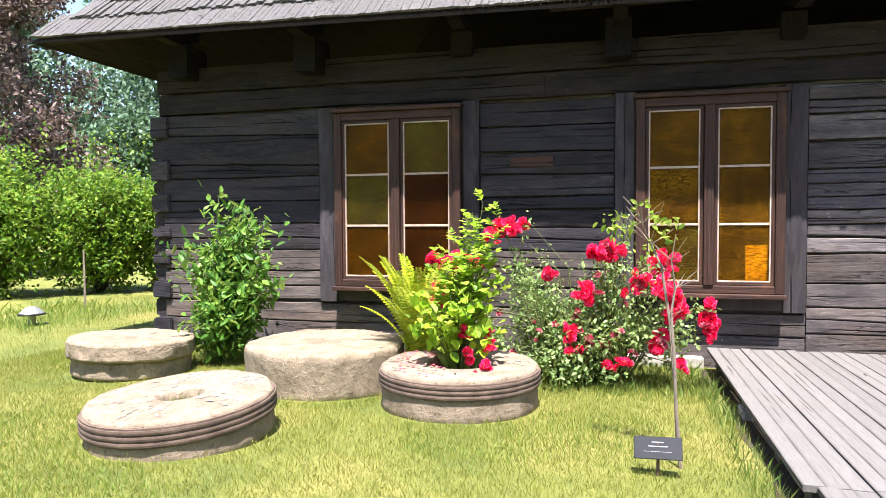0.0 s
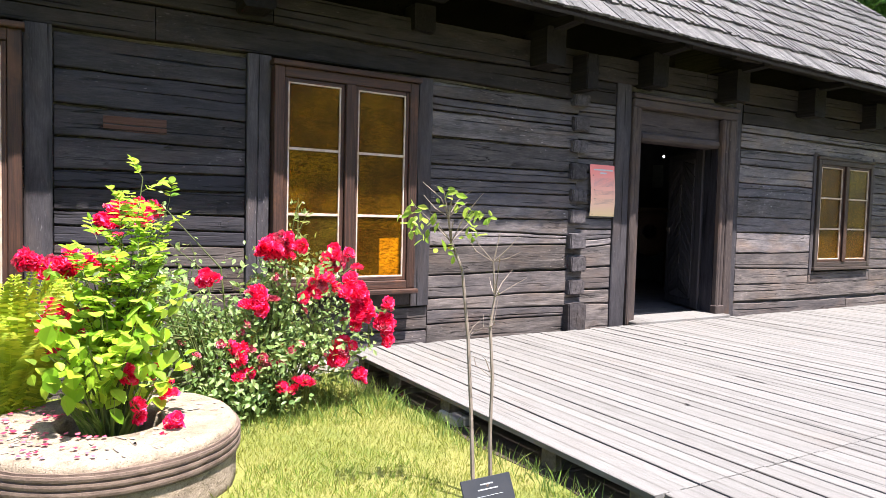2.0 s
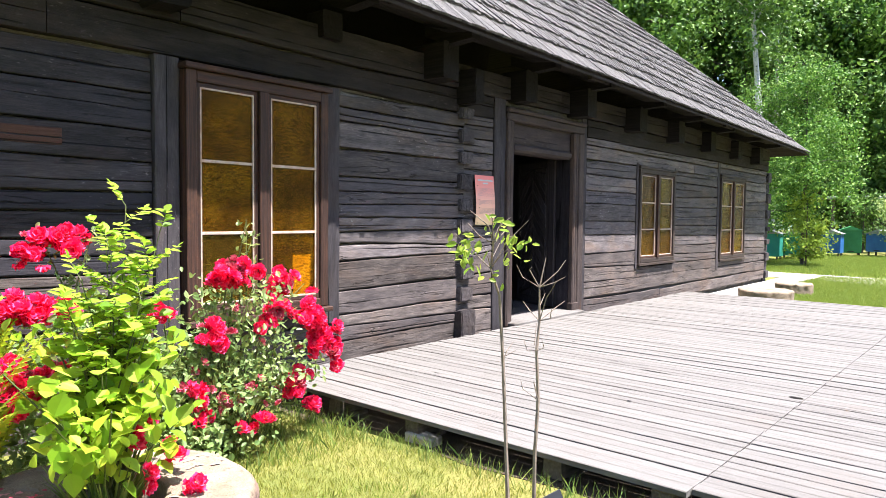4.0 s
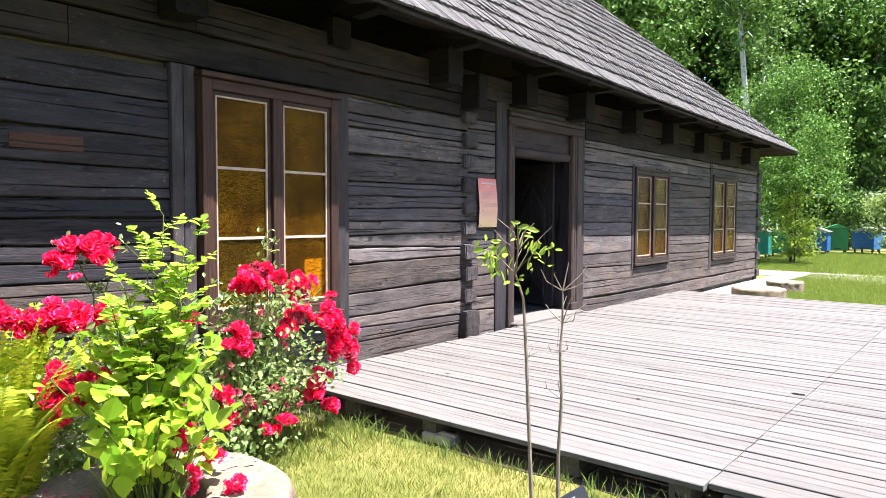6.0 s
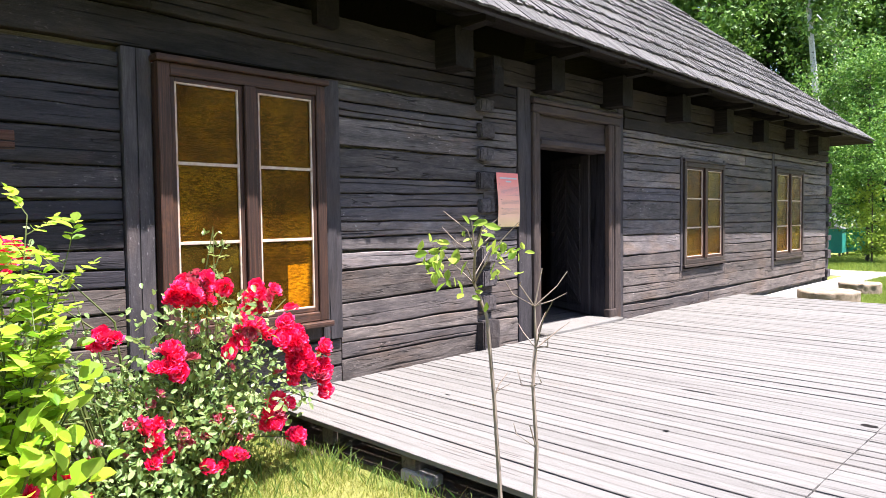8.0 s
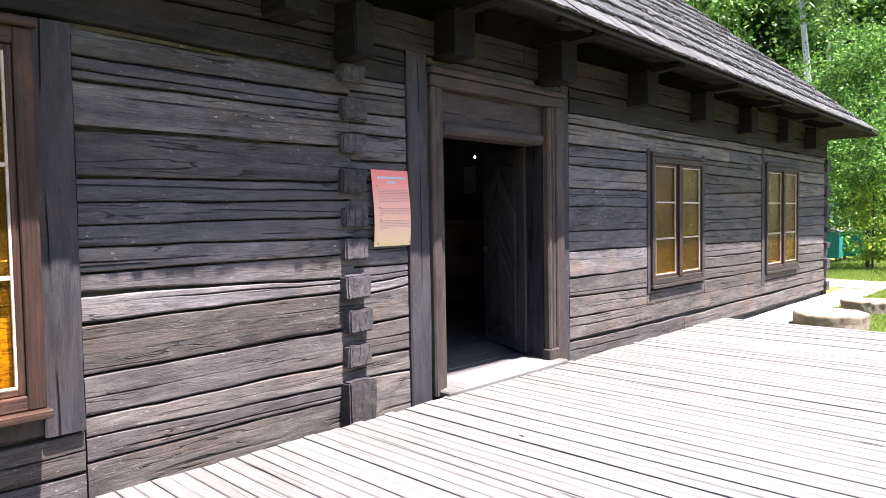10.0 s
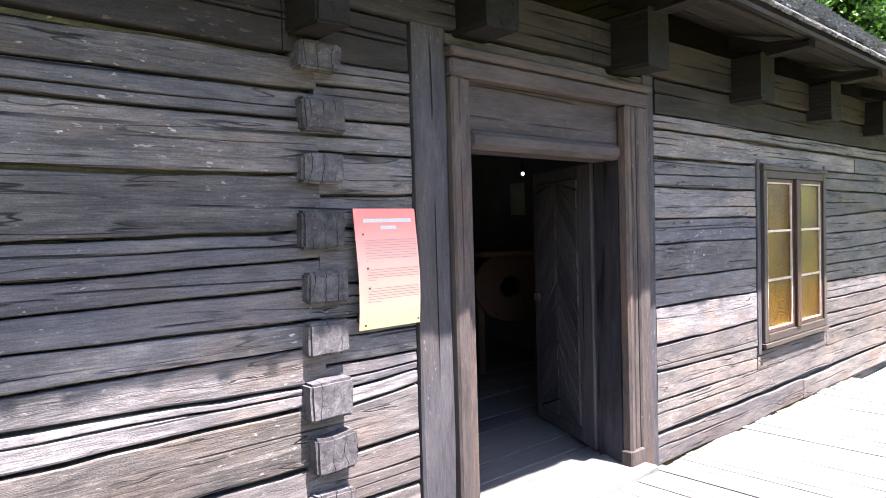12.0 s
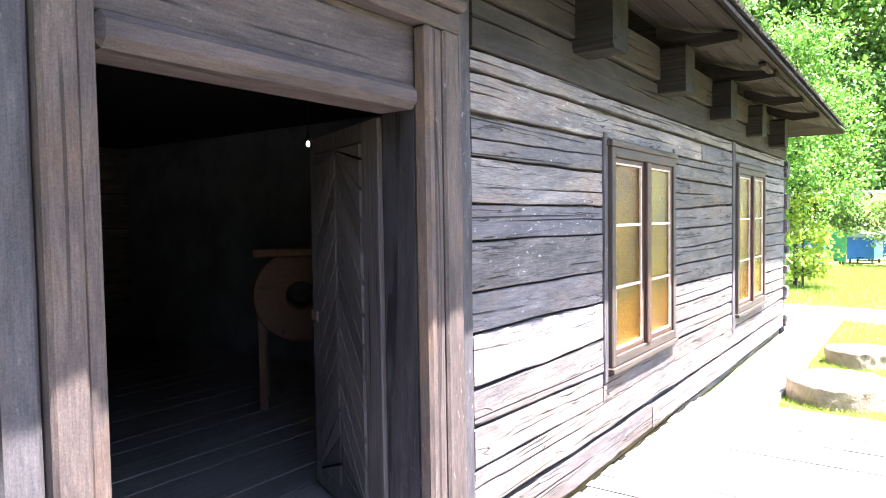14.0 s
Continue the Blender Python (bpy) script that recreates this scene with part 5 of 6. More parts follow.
def lime_shrub():
    """The shrub that grows out of the planter stone."""
    sh = thing("planter_shrub", label="yellow-green leafy shrub growing out of the millstone planter", category="shrub")
    cx, cy, z0 = -5.56, -1.93, 0.02
    stems, places, sizes = [], [], []
    for k in range(30):
        a = rng.uniform(0, 6.28)
        lean = rng.uniform(0.05, 0.4)
        hgt = rng.uniform(0.4, 0.95)
        p = [(cx + rng.normal() * 0.05, cy + rng.normal() * 0.05, z0), (cx + math.cos(a) * lean * 0.35, cy + math.sin(a) * lean * 0.35, z0 + hgt * 0.55), (cx + math.cos(a) * lean, cy + math.sin(a) * lean, z0 + hgt)]
        stems.append(tube(p, [0.007, 0.005, 0.003], 5))
        for t in np.linspace(0.5, 1, 11):
            q = np.array(p[0]) * (1 - t) ** 2 + 2 * np.array(p[1]) * t * (1 - t) + np.array(p[2]) * t * t
            for _ in range(2):
                places.append(q + rng.normal(size=3) * np.array((0.05, 0.05, 0.03)))
    for st in stems:
        part("stem", st, STEM, sh)
    crown_part("leaves", places, 0.066, L_LIME, sh, 0.3, 0.9, 1.2, full=True)["kind"] = "stuff"
    # tall shoots with feathered leaves: pairs of oval leaflets along a rib
    fine, ways, twigs = [], [], []
    for tip in ((-5.4, -1.78, 1.36), (-5.52, -1.9, 1.14), (-5.38, -1.95, 1.08), (-5.28, -1.85, 1.24), (-5.62, -1.85, 1.04), (-5.45, -2.02, 0.96), (-5.7, -1.95, 0.9), (-5.34, -1.8, 1.0), (-5.5, -1.8, 1.22)):
        b = np.array((cx, cy, 0.40))
        tp = np.array(tip)
        twigs.append(tube([b, (b + tp) / 2 + np.array((0.02, 0, 0.05)), tp], [0.006, 0.004, 0.002], 5))
        turn0 = rng.uniform(0, 6.28)
        for n_leaf, t in enumerate(np.linspace(0.32, 1, 9)):
            o = b * (1 - t) + tp * t + np.array((0.02, 0, 0.05)) * 2 * t * (1 - t)
            an = turn0 + n_leaf * 2.4
            rib = np.array((math.cos(an), math.sin(an), 0.55 if t < 0.97 else 1.6))
            rib /= np.linalg.norm(rib)
            sd = np.cross(rib, (0, 0, 1.0))
            sd /= np.linalg.norm(sd)
            ln = rng.uniform(0.11, 0.17) * (1.15 - 0.4 * t)
            twigs.append(tube([o, o + rib * ln], [0.0022, 0.0012], 4))
            for u in (0.3, 0.52, 0.74, 0.94):
                for sg in (-1, 1):
                    fine.append(o + rib * ln * u)
                    ways.append(sd * sg + rib * 0.55)
            fine.append(o + rib * ln)
            ways.append(rib)
    for tw in twigs:
        part("shoot", tw, STEM, sh)
    crown_part("shoot_leaves", fine, 0.038, L_LIME, sh, 0.25, 0.9, 1.4, out=np.array(ways) * 4.0, full=True)["kind"] = "stuff"
    # blades of iris-like grass at the foot and the soil in the eye
    gv = []
    for k in range(110):
        a = rng.uniform(0, 6.28)
        o = np.array((cx + math.cos(a) * 0.1 * rng.random(), cy + math.sin(a) * 0.1 * rng.random(), 0.0))
        e = o + np.array((math.cos(a) * 0.16, math.sin(a) * 0.16, rng.uniform(0.18, 0.42)))
        gv.append((o, e))
    vs, fs = [], []
    for o, e in gv:
        b = len(vs)
        vs += [o + np.array((-0.004, 0, 0)), o + np.array((0.004, 0, 0)), (o + e) / 2 + np.array((0.004, 0, 0.03)), e, (o + e) / 2 + np.array((-0.004, 0, 0.03))]
        fs += [(b, b + 1, b + 2, b + 3, b + 4)]
    part("grass", (vs, fs), L_TUFT, sh)["kind"] = "stuff"
    soil = part("planter_soil", disc(0.245, 0.03, 0.01, 8, 0.01, (), 24), SOIL, sh)
    soil.location = (cx, cy, -0.02)
    for c in ((-5.42, -2.1, 0.25), (-5.36, -2.15, 0.17), (-5.33, -2.2, 0.1), (-5.45, -2.06, 0.36), (-5.3, -2.0, 0.2), (-5.3, -1.85, 0.3), (-5.38, -2.2, 0.12)):
        for _ in range(2):
            vs, fs = rose_flower(sh, np.array(c) + rng.normal(size=3) * 0.04, rng.uniform(0.035, 0.055), PETAL)
            part("red_flower", (vs, fs), PETAL, sh)


lime_shrub()
# fallen petals on the planter
vs, fs = [], []
for _ in range(90):
    a, rad = rng.uniform(2.2, 4.6), rng.uniform(0.24, 0.58)
    c = np.array((-5.56 + math.cos(a) * rad, -1.93 + math.sin(a) * rad, ground_z(-5.56, -1.93) - 0.015 + 0.345))
    b = len(vs)
    t = rng.uniform(0, 6.28)
    for q in range(4):
        vs.append(c + np.array((math.cos(t + q * 1.57) * rng.uniform(0.008, 0.02), math.sin(t + q * 1.57) * rng.uniform(0.008, 0.02), rng.uniform(0, 0.008))))
    fs.append((b, b + 1, b + 2, b + 3))
tagged(part("fallen_petals", (vs, fs), PETAL_P), "red rose petals fallen on the millstone planter", "petals", kind="stuff")


def fern(x, y, z, label):
    """Arching fronds, each a rib with two rows of leaflets that shorten towards the tip."""
    f = thing("fern", (0, 0, 0), label, "fern")
    for k in range(60):
        a = rng.uniform(0, 6.28)
        ln, arch = rng.uniform(0.95, 1.42), rng.uniform(0.1, 0.5)
        d = np.array((math.cos(a), math.sin(a), 0))
        base = np.array((x, y, z)) + d * 0.05
        pts = [base + d * arch * t ** 1.8 + np.array((0, 0, ln * t - 0.26 * t ** 3)) for t in np.linspace(0, 1, 18)]
        vs, fs = [], []
        sd = np.array((-d[1], d[0], 0))
        for i in range(3, 17):
            t = i / 17
            w = 0.15 * (1 - t) ** 0.7 + 0.012
            up = pts[i + 1] - pts[i]
            for s in (-1, 1):
                for h in (0.0, 0.5):
                    o = pts[i] + up * h
                    b = len(vs)
                    tip = o + sd * s * w + up * 0.5 - np.array((0, 0, w * 0.25))
                    vs += [o, o + sd * s * w * 0.5 - up * 0.08, tip, o + sd * s * w * 0.45 + up * 0.5]
                    fs += [(b, b + 1, b + 2, b + 3)]
        rib = tube([pts[0], pts[6], pts[12], pts[17]], [0.004, 0.003, 0.002, 0.001], 4)
        v2, f2 = joined((vs, fs), rib)
        part("frond", (v2, f2), L_FERN, f)


fern(-6.0, -1.42, ground_z(-6.0, -1.42), "bright green fern beside the millstone planter")


def peony():
    sh = thing("leafy_shrub", label="dark green broad-leaved shrub between millstones by the house corner", category="shrub")
    x, y = -8.22, -1.0
    z = ground_z(x, y)
    stems, places = [], []
    for k in range(22):
        a = rng.uniform(0, 6.28)
        lean, hgt = rng.uniform(0.08, 0.58), rng.uniform(0.6, 1.78)
        hgt *= 1.0 - 0.3 * lean
        p = [np.array((x, y, z)), np.array((x + math.cos(a) * lean * 0.35, y + math.sin(a) * lean * 0.35, z + hgt * 0.6)), np.array((x + math.cos(a) * lean, y + math.sin(a) * lean, z + hgt))]
        stems.append(tube(p, [0.009, 0.007, 0.004], 5))
        for t in np.linspace(0.2, 1, 26):
            q = p[0] * (1 - t) ** 2 + 2 * p[1] * t * (1 - t) + p[2] * t * t
            for _ in range(6):
                places.append(q + rng.normal(size=3) * np.array((0.1, 0.1, 0.06)))
    for st in stems:
        part("stem", st, STEM, sh)
    crown_part("leaves", places, 0.05, L_PEONY, sh, 0.5, 0.8, 2.0, full=True)["kind"] = "stuff"


peony()


def sapling():
    s = thing("sapling", label="thin young sapling with two bare stems and few leaves", category="sapling")
    zb = ground_z(-4.08, -3.0)
    a = [(-4.03, -2.93, zb), (-4.05, -2.92, 0.25), (-4.08, -2.92, 0.62), (-4.13, -2.93, 0.95), (-4.19, -2.92, 1.08), (-4.24, -2.97, 1.2), (-4.25, -3.02, 1.3)]
    b = [(-4.03, -3.08, zb), (-4.06, -3.1, 0.2), (-4.07, -3.12, 0.46), (-4.09, -3.12, 0.7), (-4.07, -3.12, 0.84), (-4.09, -3.13, 1.0), (-4.07, -3.15, 1.14)]
    part("stem", tube(a, [0.0115, 0.01, 0.0088, 0.0074, 0.0062, 0.0045, 0.003], 6), TWIG, s)
    part("stem", tube(b, [0.0105, 0.0092, 0.0084, 0.0072, 0.006, 0.004, 0.0022], 6), TWIG, s)
    twigs = []
    for base, n, up in ((a[4], 5, 0.24), (a[5], 5, 0.16), (b[4], 5, 0.2), (b[5], 4, 0.16), (b[3], 3, 0.12), (a[2], 2, 0.1), (b[2], 2, 0.12)):
        for _ in range(n):
            an = rng.uniform(0, 6.28)
            e = np.array(base) + np.array((math.cos(an) * up * 0.75, math.sin(an) * up * 0.75, up * rng.uniform(0.3, 1.0)))
            m = (np.array(base) + e) / 2 + rng.normal(size=3) * 0.018
            twigs.append(tube([base, m, e], [0.003, 0.0022, 0.0012], 4))
    for tw in twigs:
        part("twig", tw, TWIG, s)
    groups = [((-4.36, -2.9, 1.16), 26), ((-4.25, -3.02, 1.31), 12), ((-4.14, -3.0, 1.18), 16), ((-4.08, -2.98, 1.2), 11), ((-4.2, -2.93, 1.04), 8), ((-4.42, -2.95, 1.2), 11)]
    pl = np.concatenate([np.array(c) + rng.normal(size=(n, 3)) * np.array((0.045, 0.045, 0.03)) for c, n in groups])
    crown_part("leaves", pl, 0.028, L_SAP, s, 0.4, 0.5, 1.8, full=True)["kind"] = "stuff"


sapling()


# ---- trees, hedge and distance ----
def tree(name, x, y, h, r, n, size, mat, label, bark=BARK, low=0.3, lean=(0, 0), group="", trunk_r=None):
    z = -0.22
    t = thing(name, (0, 0, 0), label, "tree", group)
    tr = trunk_r or h * 0.016
    pts = [(x, y, z), (x + lean[0] * 0.3, y + lean[1] * 0.3, z + h * 0.35), (x + lean[0] * 0.7, y + lean[1] * 0.7, z + h * 0.65), (x + lean[0], y + lean[1], z + h * 0.93)]
    limbs = [tube(pts, [tr, tr * 0.75, tr * 0.45, tr * 0.12], 8)]
    centres = []
    for k in range(26):
        f = rng.uniform(low, 0.95)
        a = rng.uniform(0, 6.28)
        w = r * (1.05 - 0.75 * abs((f - low) / (1 - low) - 0.3)) * rng.uniform(0.5, 1.0)
        b = np.array((x + lean[0] * f, y + lean[1] * f, z + h * f))
        e = b + np.array((math.cos(a) * w, math.sin(a) * w, h * 0.07 * rng.uniform(-0.4, 1)))
        limbs.append(tube([b, (b + e) / 2 + np.array((0, 0, h * 0.02)), e], [tr * 0.3, tr * 0.2, tr * 0.05], 5))
        centres += [e, (b + e) / 2, b * 0.25 + e * 0.75]
    part("trunk", joined(*limbs), bark, t)
    centres = np.array(centres)
    per = n // len(centres)
    sub = (centres[:, None, :] + rng.normal(size=(len(centres), 6, 3)) * np.array((r * 0.19, r * 0.19, h * 0.045))).reshape(-1, 3)
    pl = (sub[:, None, :] + rng.normal(size=(len(sub), max(1, per // 6), 3)) * r * 0.075).reshape(-1, 3)
    pl = pl[pl[:, 2] > 0.1]
    crown_part("crown", pl, size, mat, t, 0.8, 0.5, 1.5)["kind"] = "stuff"
    return t


FOREST = [(30, 21, 22, 4.5), (36, 17, 23, 5), (33, 12.5, 20, 4.2), (41, 12, 22, 5), (46, 7, 21, 5), (40, 5, 17, 4.2), (49, 1.5, 20, 5), (55, -4, 19, 5.5), (26, 26, 21, 4.5), (44, 22, 24, 5.5), (38, 27, 22, 5), (58, 14, 24, 6), (38, 9, 21, 5), (46, 16, 23, 5.5), (52, 9, 22, 6)]
for i, (x, y, h, r) in enumerate(FOREST):
    tree("forest_tree", x, y, h, r, 17000, 0.21, L_WOOD, "tall dense green deciduous tree at the wood's edge", low=0.12, group="trees behind the house")
# unseen trees added opposite the house to block low sky and fill reflections
for i in range(13):
    tree("sky_block_tree", -44 + i * 7.2 + 2.0 * math.sin(i * 2.3), -33 - 5.0 * math.cos(i * 1.7), 13 + 3 * math.sin(i * 1.9), 5.0, 5200, 0.5, L_WOOD, "unseen tall dense tree added across the lawn to block low sky", low=0.06, group="park trees opposite the house")
tree("birch_tree", 27.5, 4.7, 20, 2.6, 7500, 0.15, L_BIRCH, "tall birch with a pale leaning trunk", BIRCH, 0.5, (0.9, 1.6), "trees behind the house", 0.19)
tree("birch_tree", 34, 6.0, 18, 2.8, 7000, 0.16, L_BIRCH, "tall birch with drooping pale green twigs", BIRCH, 0.3, (0.5, 0.3), "trees behind the house", 0.16)
tree("young_tree", 18.5, 0.95, 6.6, 1.9, 22000, 0.062, L_YOUNG, "young light green tree beside the house end", low=0.22, trunk_r=0.06)
tree("young_tree", 21.5, 2.9, 4.6, 1.4, 5000, 0.095, L_YOUNG, "young light green tree behind the hives", low=0.1, trunk_r=0.05)
tree("garden_shrub", 17.9, 0.7, 2.5, 0.75, 3200, 0.07, L_SAP, "bright yellow-green shrub beside the house end", low=0.05, trunk_r=0.03)
tree("garden_shrub", 27, -1.0, 2.6, 1.3, 4500, 0.085, L_ROSE, "pale flowering garden shrub", low=0.05, trunk_r=0.04)
tree("garden_shrub", 31, 1.2, 2.9, 1.5, 3500, 0.1, L_BIRCH, "loose light green garden shrub", low=0.05, trunk_r=0.04)
tree("purple_tree", -20.4, 8.4, 8.6, 2.1, 15000, 0.095, L_PURPLE, "purple-leaved tree behind the hedge", low=0.1)
tree("purple_tree", -23.5, 8.2, 11.5, 2.2, 6500, 0.09, L_PURPLE, "tall thin purple-leaved tree with gaps", low=0.3)
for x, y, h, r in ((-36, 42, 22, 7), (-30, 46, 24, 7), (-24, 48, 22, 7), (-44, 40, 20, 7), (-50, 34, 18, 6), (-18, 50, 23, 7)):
    tree("hill_tree", x, y, h, r, 14000, 0.3, L_FAR, "haze-tinted green tree on the far slope", low=0.05, group="trees on the far slope")


def hills():
    """A low wooded ridge that closes the view all round, haze put into its colour."""
    verts, faces = [], []
    n = 120
    for i in range(n):
        a = 2 * math.pi * i / n
        for r, z in ((110, -0.6), (125, 9), (150, 20), (190, 27), (240, 27)):
            k = 1 + 0.3 * noise.noise(Vector((math.cos(a) * 3, math.sin(a) * 3, 1))) + 0.06 * noise.noise(Vector((math.cos(a) * 24, math.sin(a) * 24, r)))
            verts.append((math.cos(a) * r, math.sin(a) * r, z * (k if z > 0 else 1)))
    for i in range(n):
        for j in range(4):
            faces.append((i * 5 + j, ((i + 1) % n) * 5 + j, ((i + 1) % n) * 5 + j + 1, i * 5 + j + 1))
    tagged(part("backdrop", (verts, faces), HAZE, None, "", True), "haze-tinted wooded ridge in the distance", "hill", kind="structure")


hills()


def hedge():
    """A dense mixed hedge left of the house, ragged on top."""
    for k, (x, y, r, h) in enumerate(((-17.8, 2.2, 1.3, 2.3), (-16.3, 3.6, 1.35, 2.5), (-14.9, 4.9, 1.35, 2.35), (-13.6, 6.0, 1.3, 2.3), (-12.3, 7.0, 1.4, 2.35), (-19.3, 1.0, 1.4, 2.2), (-20.6, -0.2, 1.4, 2.2), (-11.2, 8.2, 1.4, 2.3))):
        b = thing("hedge_shrub", (0, 0, 0), "dense bright green leafy hedge shrub", "shrub", "hedge beside the house")
        h *= 1.22
        p, c = clumps((x, y, h * 0.45 - 0.2), (r, r * 0.8, h * 0.55), 480, 34, 0.13, 0.4)
        p = p[p[:, 2] > -0.2]
        spikes = []
        for _ in range(14):
            q = np.array((x + rng.normal() * r * 0.5, y + rng.normal() * r * 0.4, h - 0.35))
            for t in np.linspace(0, 1, 12):
                spikes.append(q + np.array((0.05 * t, 0, 0.55 * t)) + rng.normal(size=3) * 0.05)
        stems = [tube([(x, y, -0.25), tuple((np.array((x, y, 0.3)) + q) / 2), tuple(q)], [0.03, 0.02, 0.008], 5) for q in c[::6]]
        for st in stems:
            part("branch", st, BARK, b)
        crown_part("leaves", np.concatenate([p, np.array(spikes)]), 0.06, L_HEDGE, b, 0.6, 0.6, 1.6)["kind"] = "stuff"


hedge()


# ---- beehives and the far path ----
def hive(x, y, mat, label, w=0.55, h=0.75):
    b = thing("beehive", (x, y, -0.22), label, "beehive", "painted beehives on the grass")
    b.rotation_euler = (0, 0, radians(rng.uniform(-15, 15)))
    for lx in (-w * 0.4, w * 0.4):
        for ly in (-w * 0.4, w * 0.4):
            part("leg", box_bm(lx - 0.03, lx + 0.03, ly - 0.03, ly + 0.03, 0, 0.18, 0.004), BARK, b)
    body = part("body", box_bm(-w / 2, w / 2, -w / 2, w / 2, 0.18, 0.18 + h, 0.012), mat, b)
    bm = bmesh.new()
    e = w / 2 + 0.07
    v = [bm.verts.new(c) for c in ((-e, -e, 0.18 + h), (e, -e, 0.18 + h), (e, e, 0.18 + h), (-e, e, 0.18 + h), (-e, 0, 0.36 + h), (e, 0, 0.36 + h))]
    for f in ((0, 1, 5, 4), (2, 3, 4, 5), (1, 2, 5), (3, 0, 4), (3, 2, 1, 0)):
        bm.faces.new([v[i] for i in f])
    part("lid", bm, mat if mat is HIVE_GREEN else ROOF_TIN, b)
    part("entrance", box_bm(-w / 2 - 0.006, -w / 2 + 0.01, -0.12, 0.12, 0.22, 0.26), BLACK, body)


hive(20.8, 2.65, HIVE_TEAL, "teal painted wooden beehive on the grass", 0.9, 0.85)
hive(22.0, 2.1, HIVE_TEAL, "teal painted wooden beehive on the grass", 0.7, 0.8)
hive(25.6, 1.45, HIVE_BLUE, "blue painted wooden beehive on the grass", 0.75, 0.8)
hive(26.8, 1.0, HIVE_GREEN, "green painted wooden beehive with a gabled lid", 0.8, 0.95)
hive(28.6, 0.1, HIVE_BLUE, "blue painted wooden beehive on the grass", 0.9, 0.8)
hive(30.5, -0.3, HIVE_BLUE, "blue painted wooden beehive on the grass", 0.8, 0.8)

shed = thing("shed", (37, 0.3, -0.22), "open garden shed with a pale sheet roof", "shed")
for sx, sy in ((-2, -3), (-2, 3), (2, -3), (2, 3), (-2, 0)):
    part("post", box_bm(sx - 0.08, sx + 0.08, sy - 0.08, sy + 0.08, 0, 2.7, 0.01), BARK, shed)
part("back_wall", box_bm(1.9, 2.0, -3, 3, 0, 2.6), BARK, shed)
part("shed_roof", box_bm(-2.6, 2.6, -3.6, 3.6, 2.7, 2.85, 0.02), ROOF_TIN, shed)


def strip(name, pts, width, mat, label, z=0.012):
    verts, faces = [], []
    for i, (x, y) in enumerate(pts):
        d = np.array(pts[min(i + 1, len(pts) - 1)]) - np.array(pts[max(i - 1, 0)])
        d = d / np.linalg.norm(d)
        for s in (-1, 1):
            w = width * (1 + 0.08 * noise.noise(Vector((x, y, s))))
            px, py = x - d[1] * s * w / 2, y + d[0] * s * w / 2
            verts.append((px, py, ground_z(px, py) + z))
    for i in range(len(pts) - 1):
        faces.append((2 * i, 2 * i + 1, 2 * i + 3, 2 * i + 2))
    n = len(verts)
    verts += [(x, y, q - 0.1) for x, y, q in verts]
    faces += [(i, i + 2, i + 2 + n, i + n) for i in range(0, n - 2)]
    tagged(part(name, (verts, faces), mat), label, "path", kind="structure")


strip("path", [(14.0 - 0.02 * k * k, 4.0 - k * 1.0) for k in range(0, 14)], 1.9, GRAVEL, "pale gravel path beyond the house end")
strip("bare_soil", [(0.92, -0.15 - k * 0.36) for k in range(0, 21)], 9.0, SOIL, "bare dry soil under and along the deck", 0.006)
strip("pavement", [(5.5 + k * 0.55, -0.32) for k in range(0, 13)], 0.62, SLAB, "pale paving strip along the foot of the log wall", 0.05)


# ---- grass ----
def blades(n, x0, x1, y0, y1, lo, hi, wide, name, label, mat, keep=None, tuft=0.0):
    xs, ys = rng.uniform(x0, x1, n), rng.uniform(y0, y1, n)
    if keep is not None:
        m = keep(xs, ys)
        xs, ys = xs[m], ys[m]
    n = len(xs)
    zs = np.array([ground_z(a, b) for a, b in zip(xs, ys)]) - 0.004
    a = rng.uniform(0, 6.28, n)
    h = rng.uniform(lo, hi, n)
    lean = rng.normal(size=(n, 2)) * h[:, None] * 0.45
    base = np.stack([xs, ys, zs], 1)
    side = np.stack([np.cos(a), np.sin(a), np.zeros(n)], 1) * wide
    tip = base + np.stack([lean[:, 0], lean[:, 1], h], 1)
    midp = base * 0.5 + tip * 0.5 + np.stack([np.zeros(n), np.zeros(n), h * 0.12], 1)
    verts = np.stack([base - side, base + side, midp + side * 0.7, tip, midp - side * 0.7], 1).reshape(-1, 3)
    i = np.arange(n)[:, None] * 5
    faces = [tuple(q) for q in (i + np.array([0, 1, 2, 3, 4])).tolist()]
    tagged(part(name, (verts, faces), mat), label, "grass", kind="stuff")


STONES = [(-5.56, -1.93, 0.6), (-6.86, -1.52, 0.68), (-7.13, -3.17, 0.57), (-8.85, -1.55, 0.54)]


def clear(xs, ys):
    m = np.ones(len(xs), bool)
    for cx, cy, r in STONES:
        m &= (xs - cx) ** 2 + (ys - cy) ** 2 > (r + 0.05) ** 2
    return m & ~((xs > -3.62 + 0.06 * np.sin(ys * 5.0)) & (ys > -7.4)) & ~((ys > -0.05))


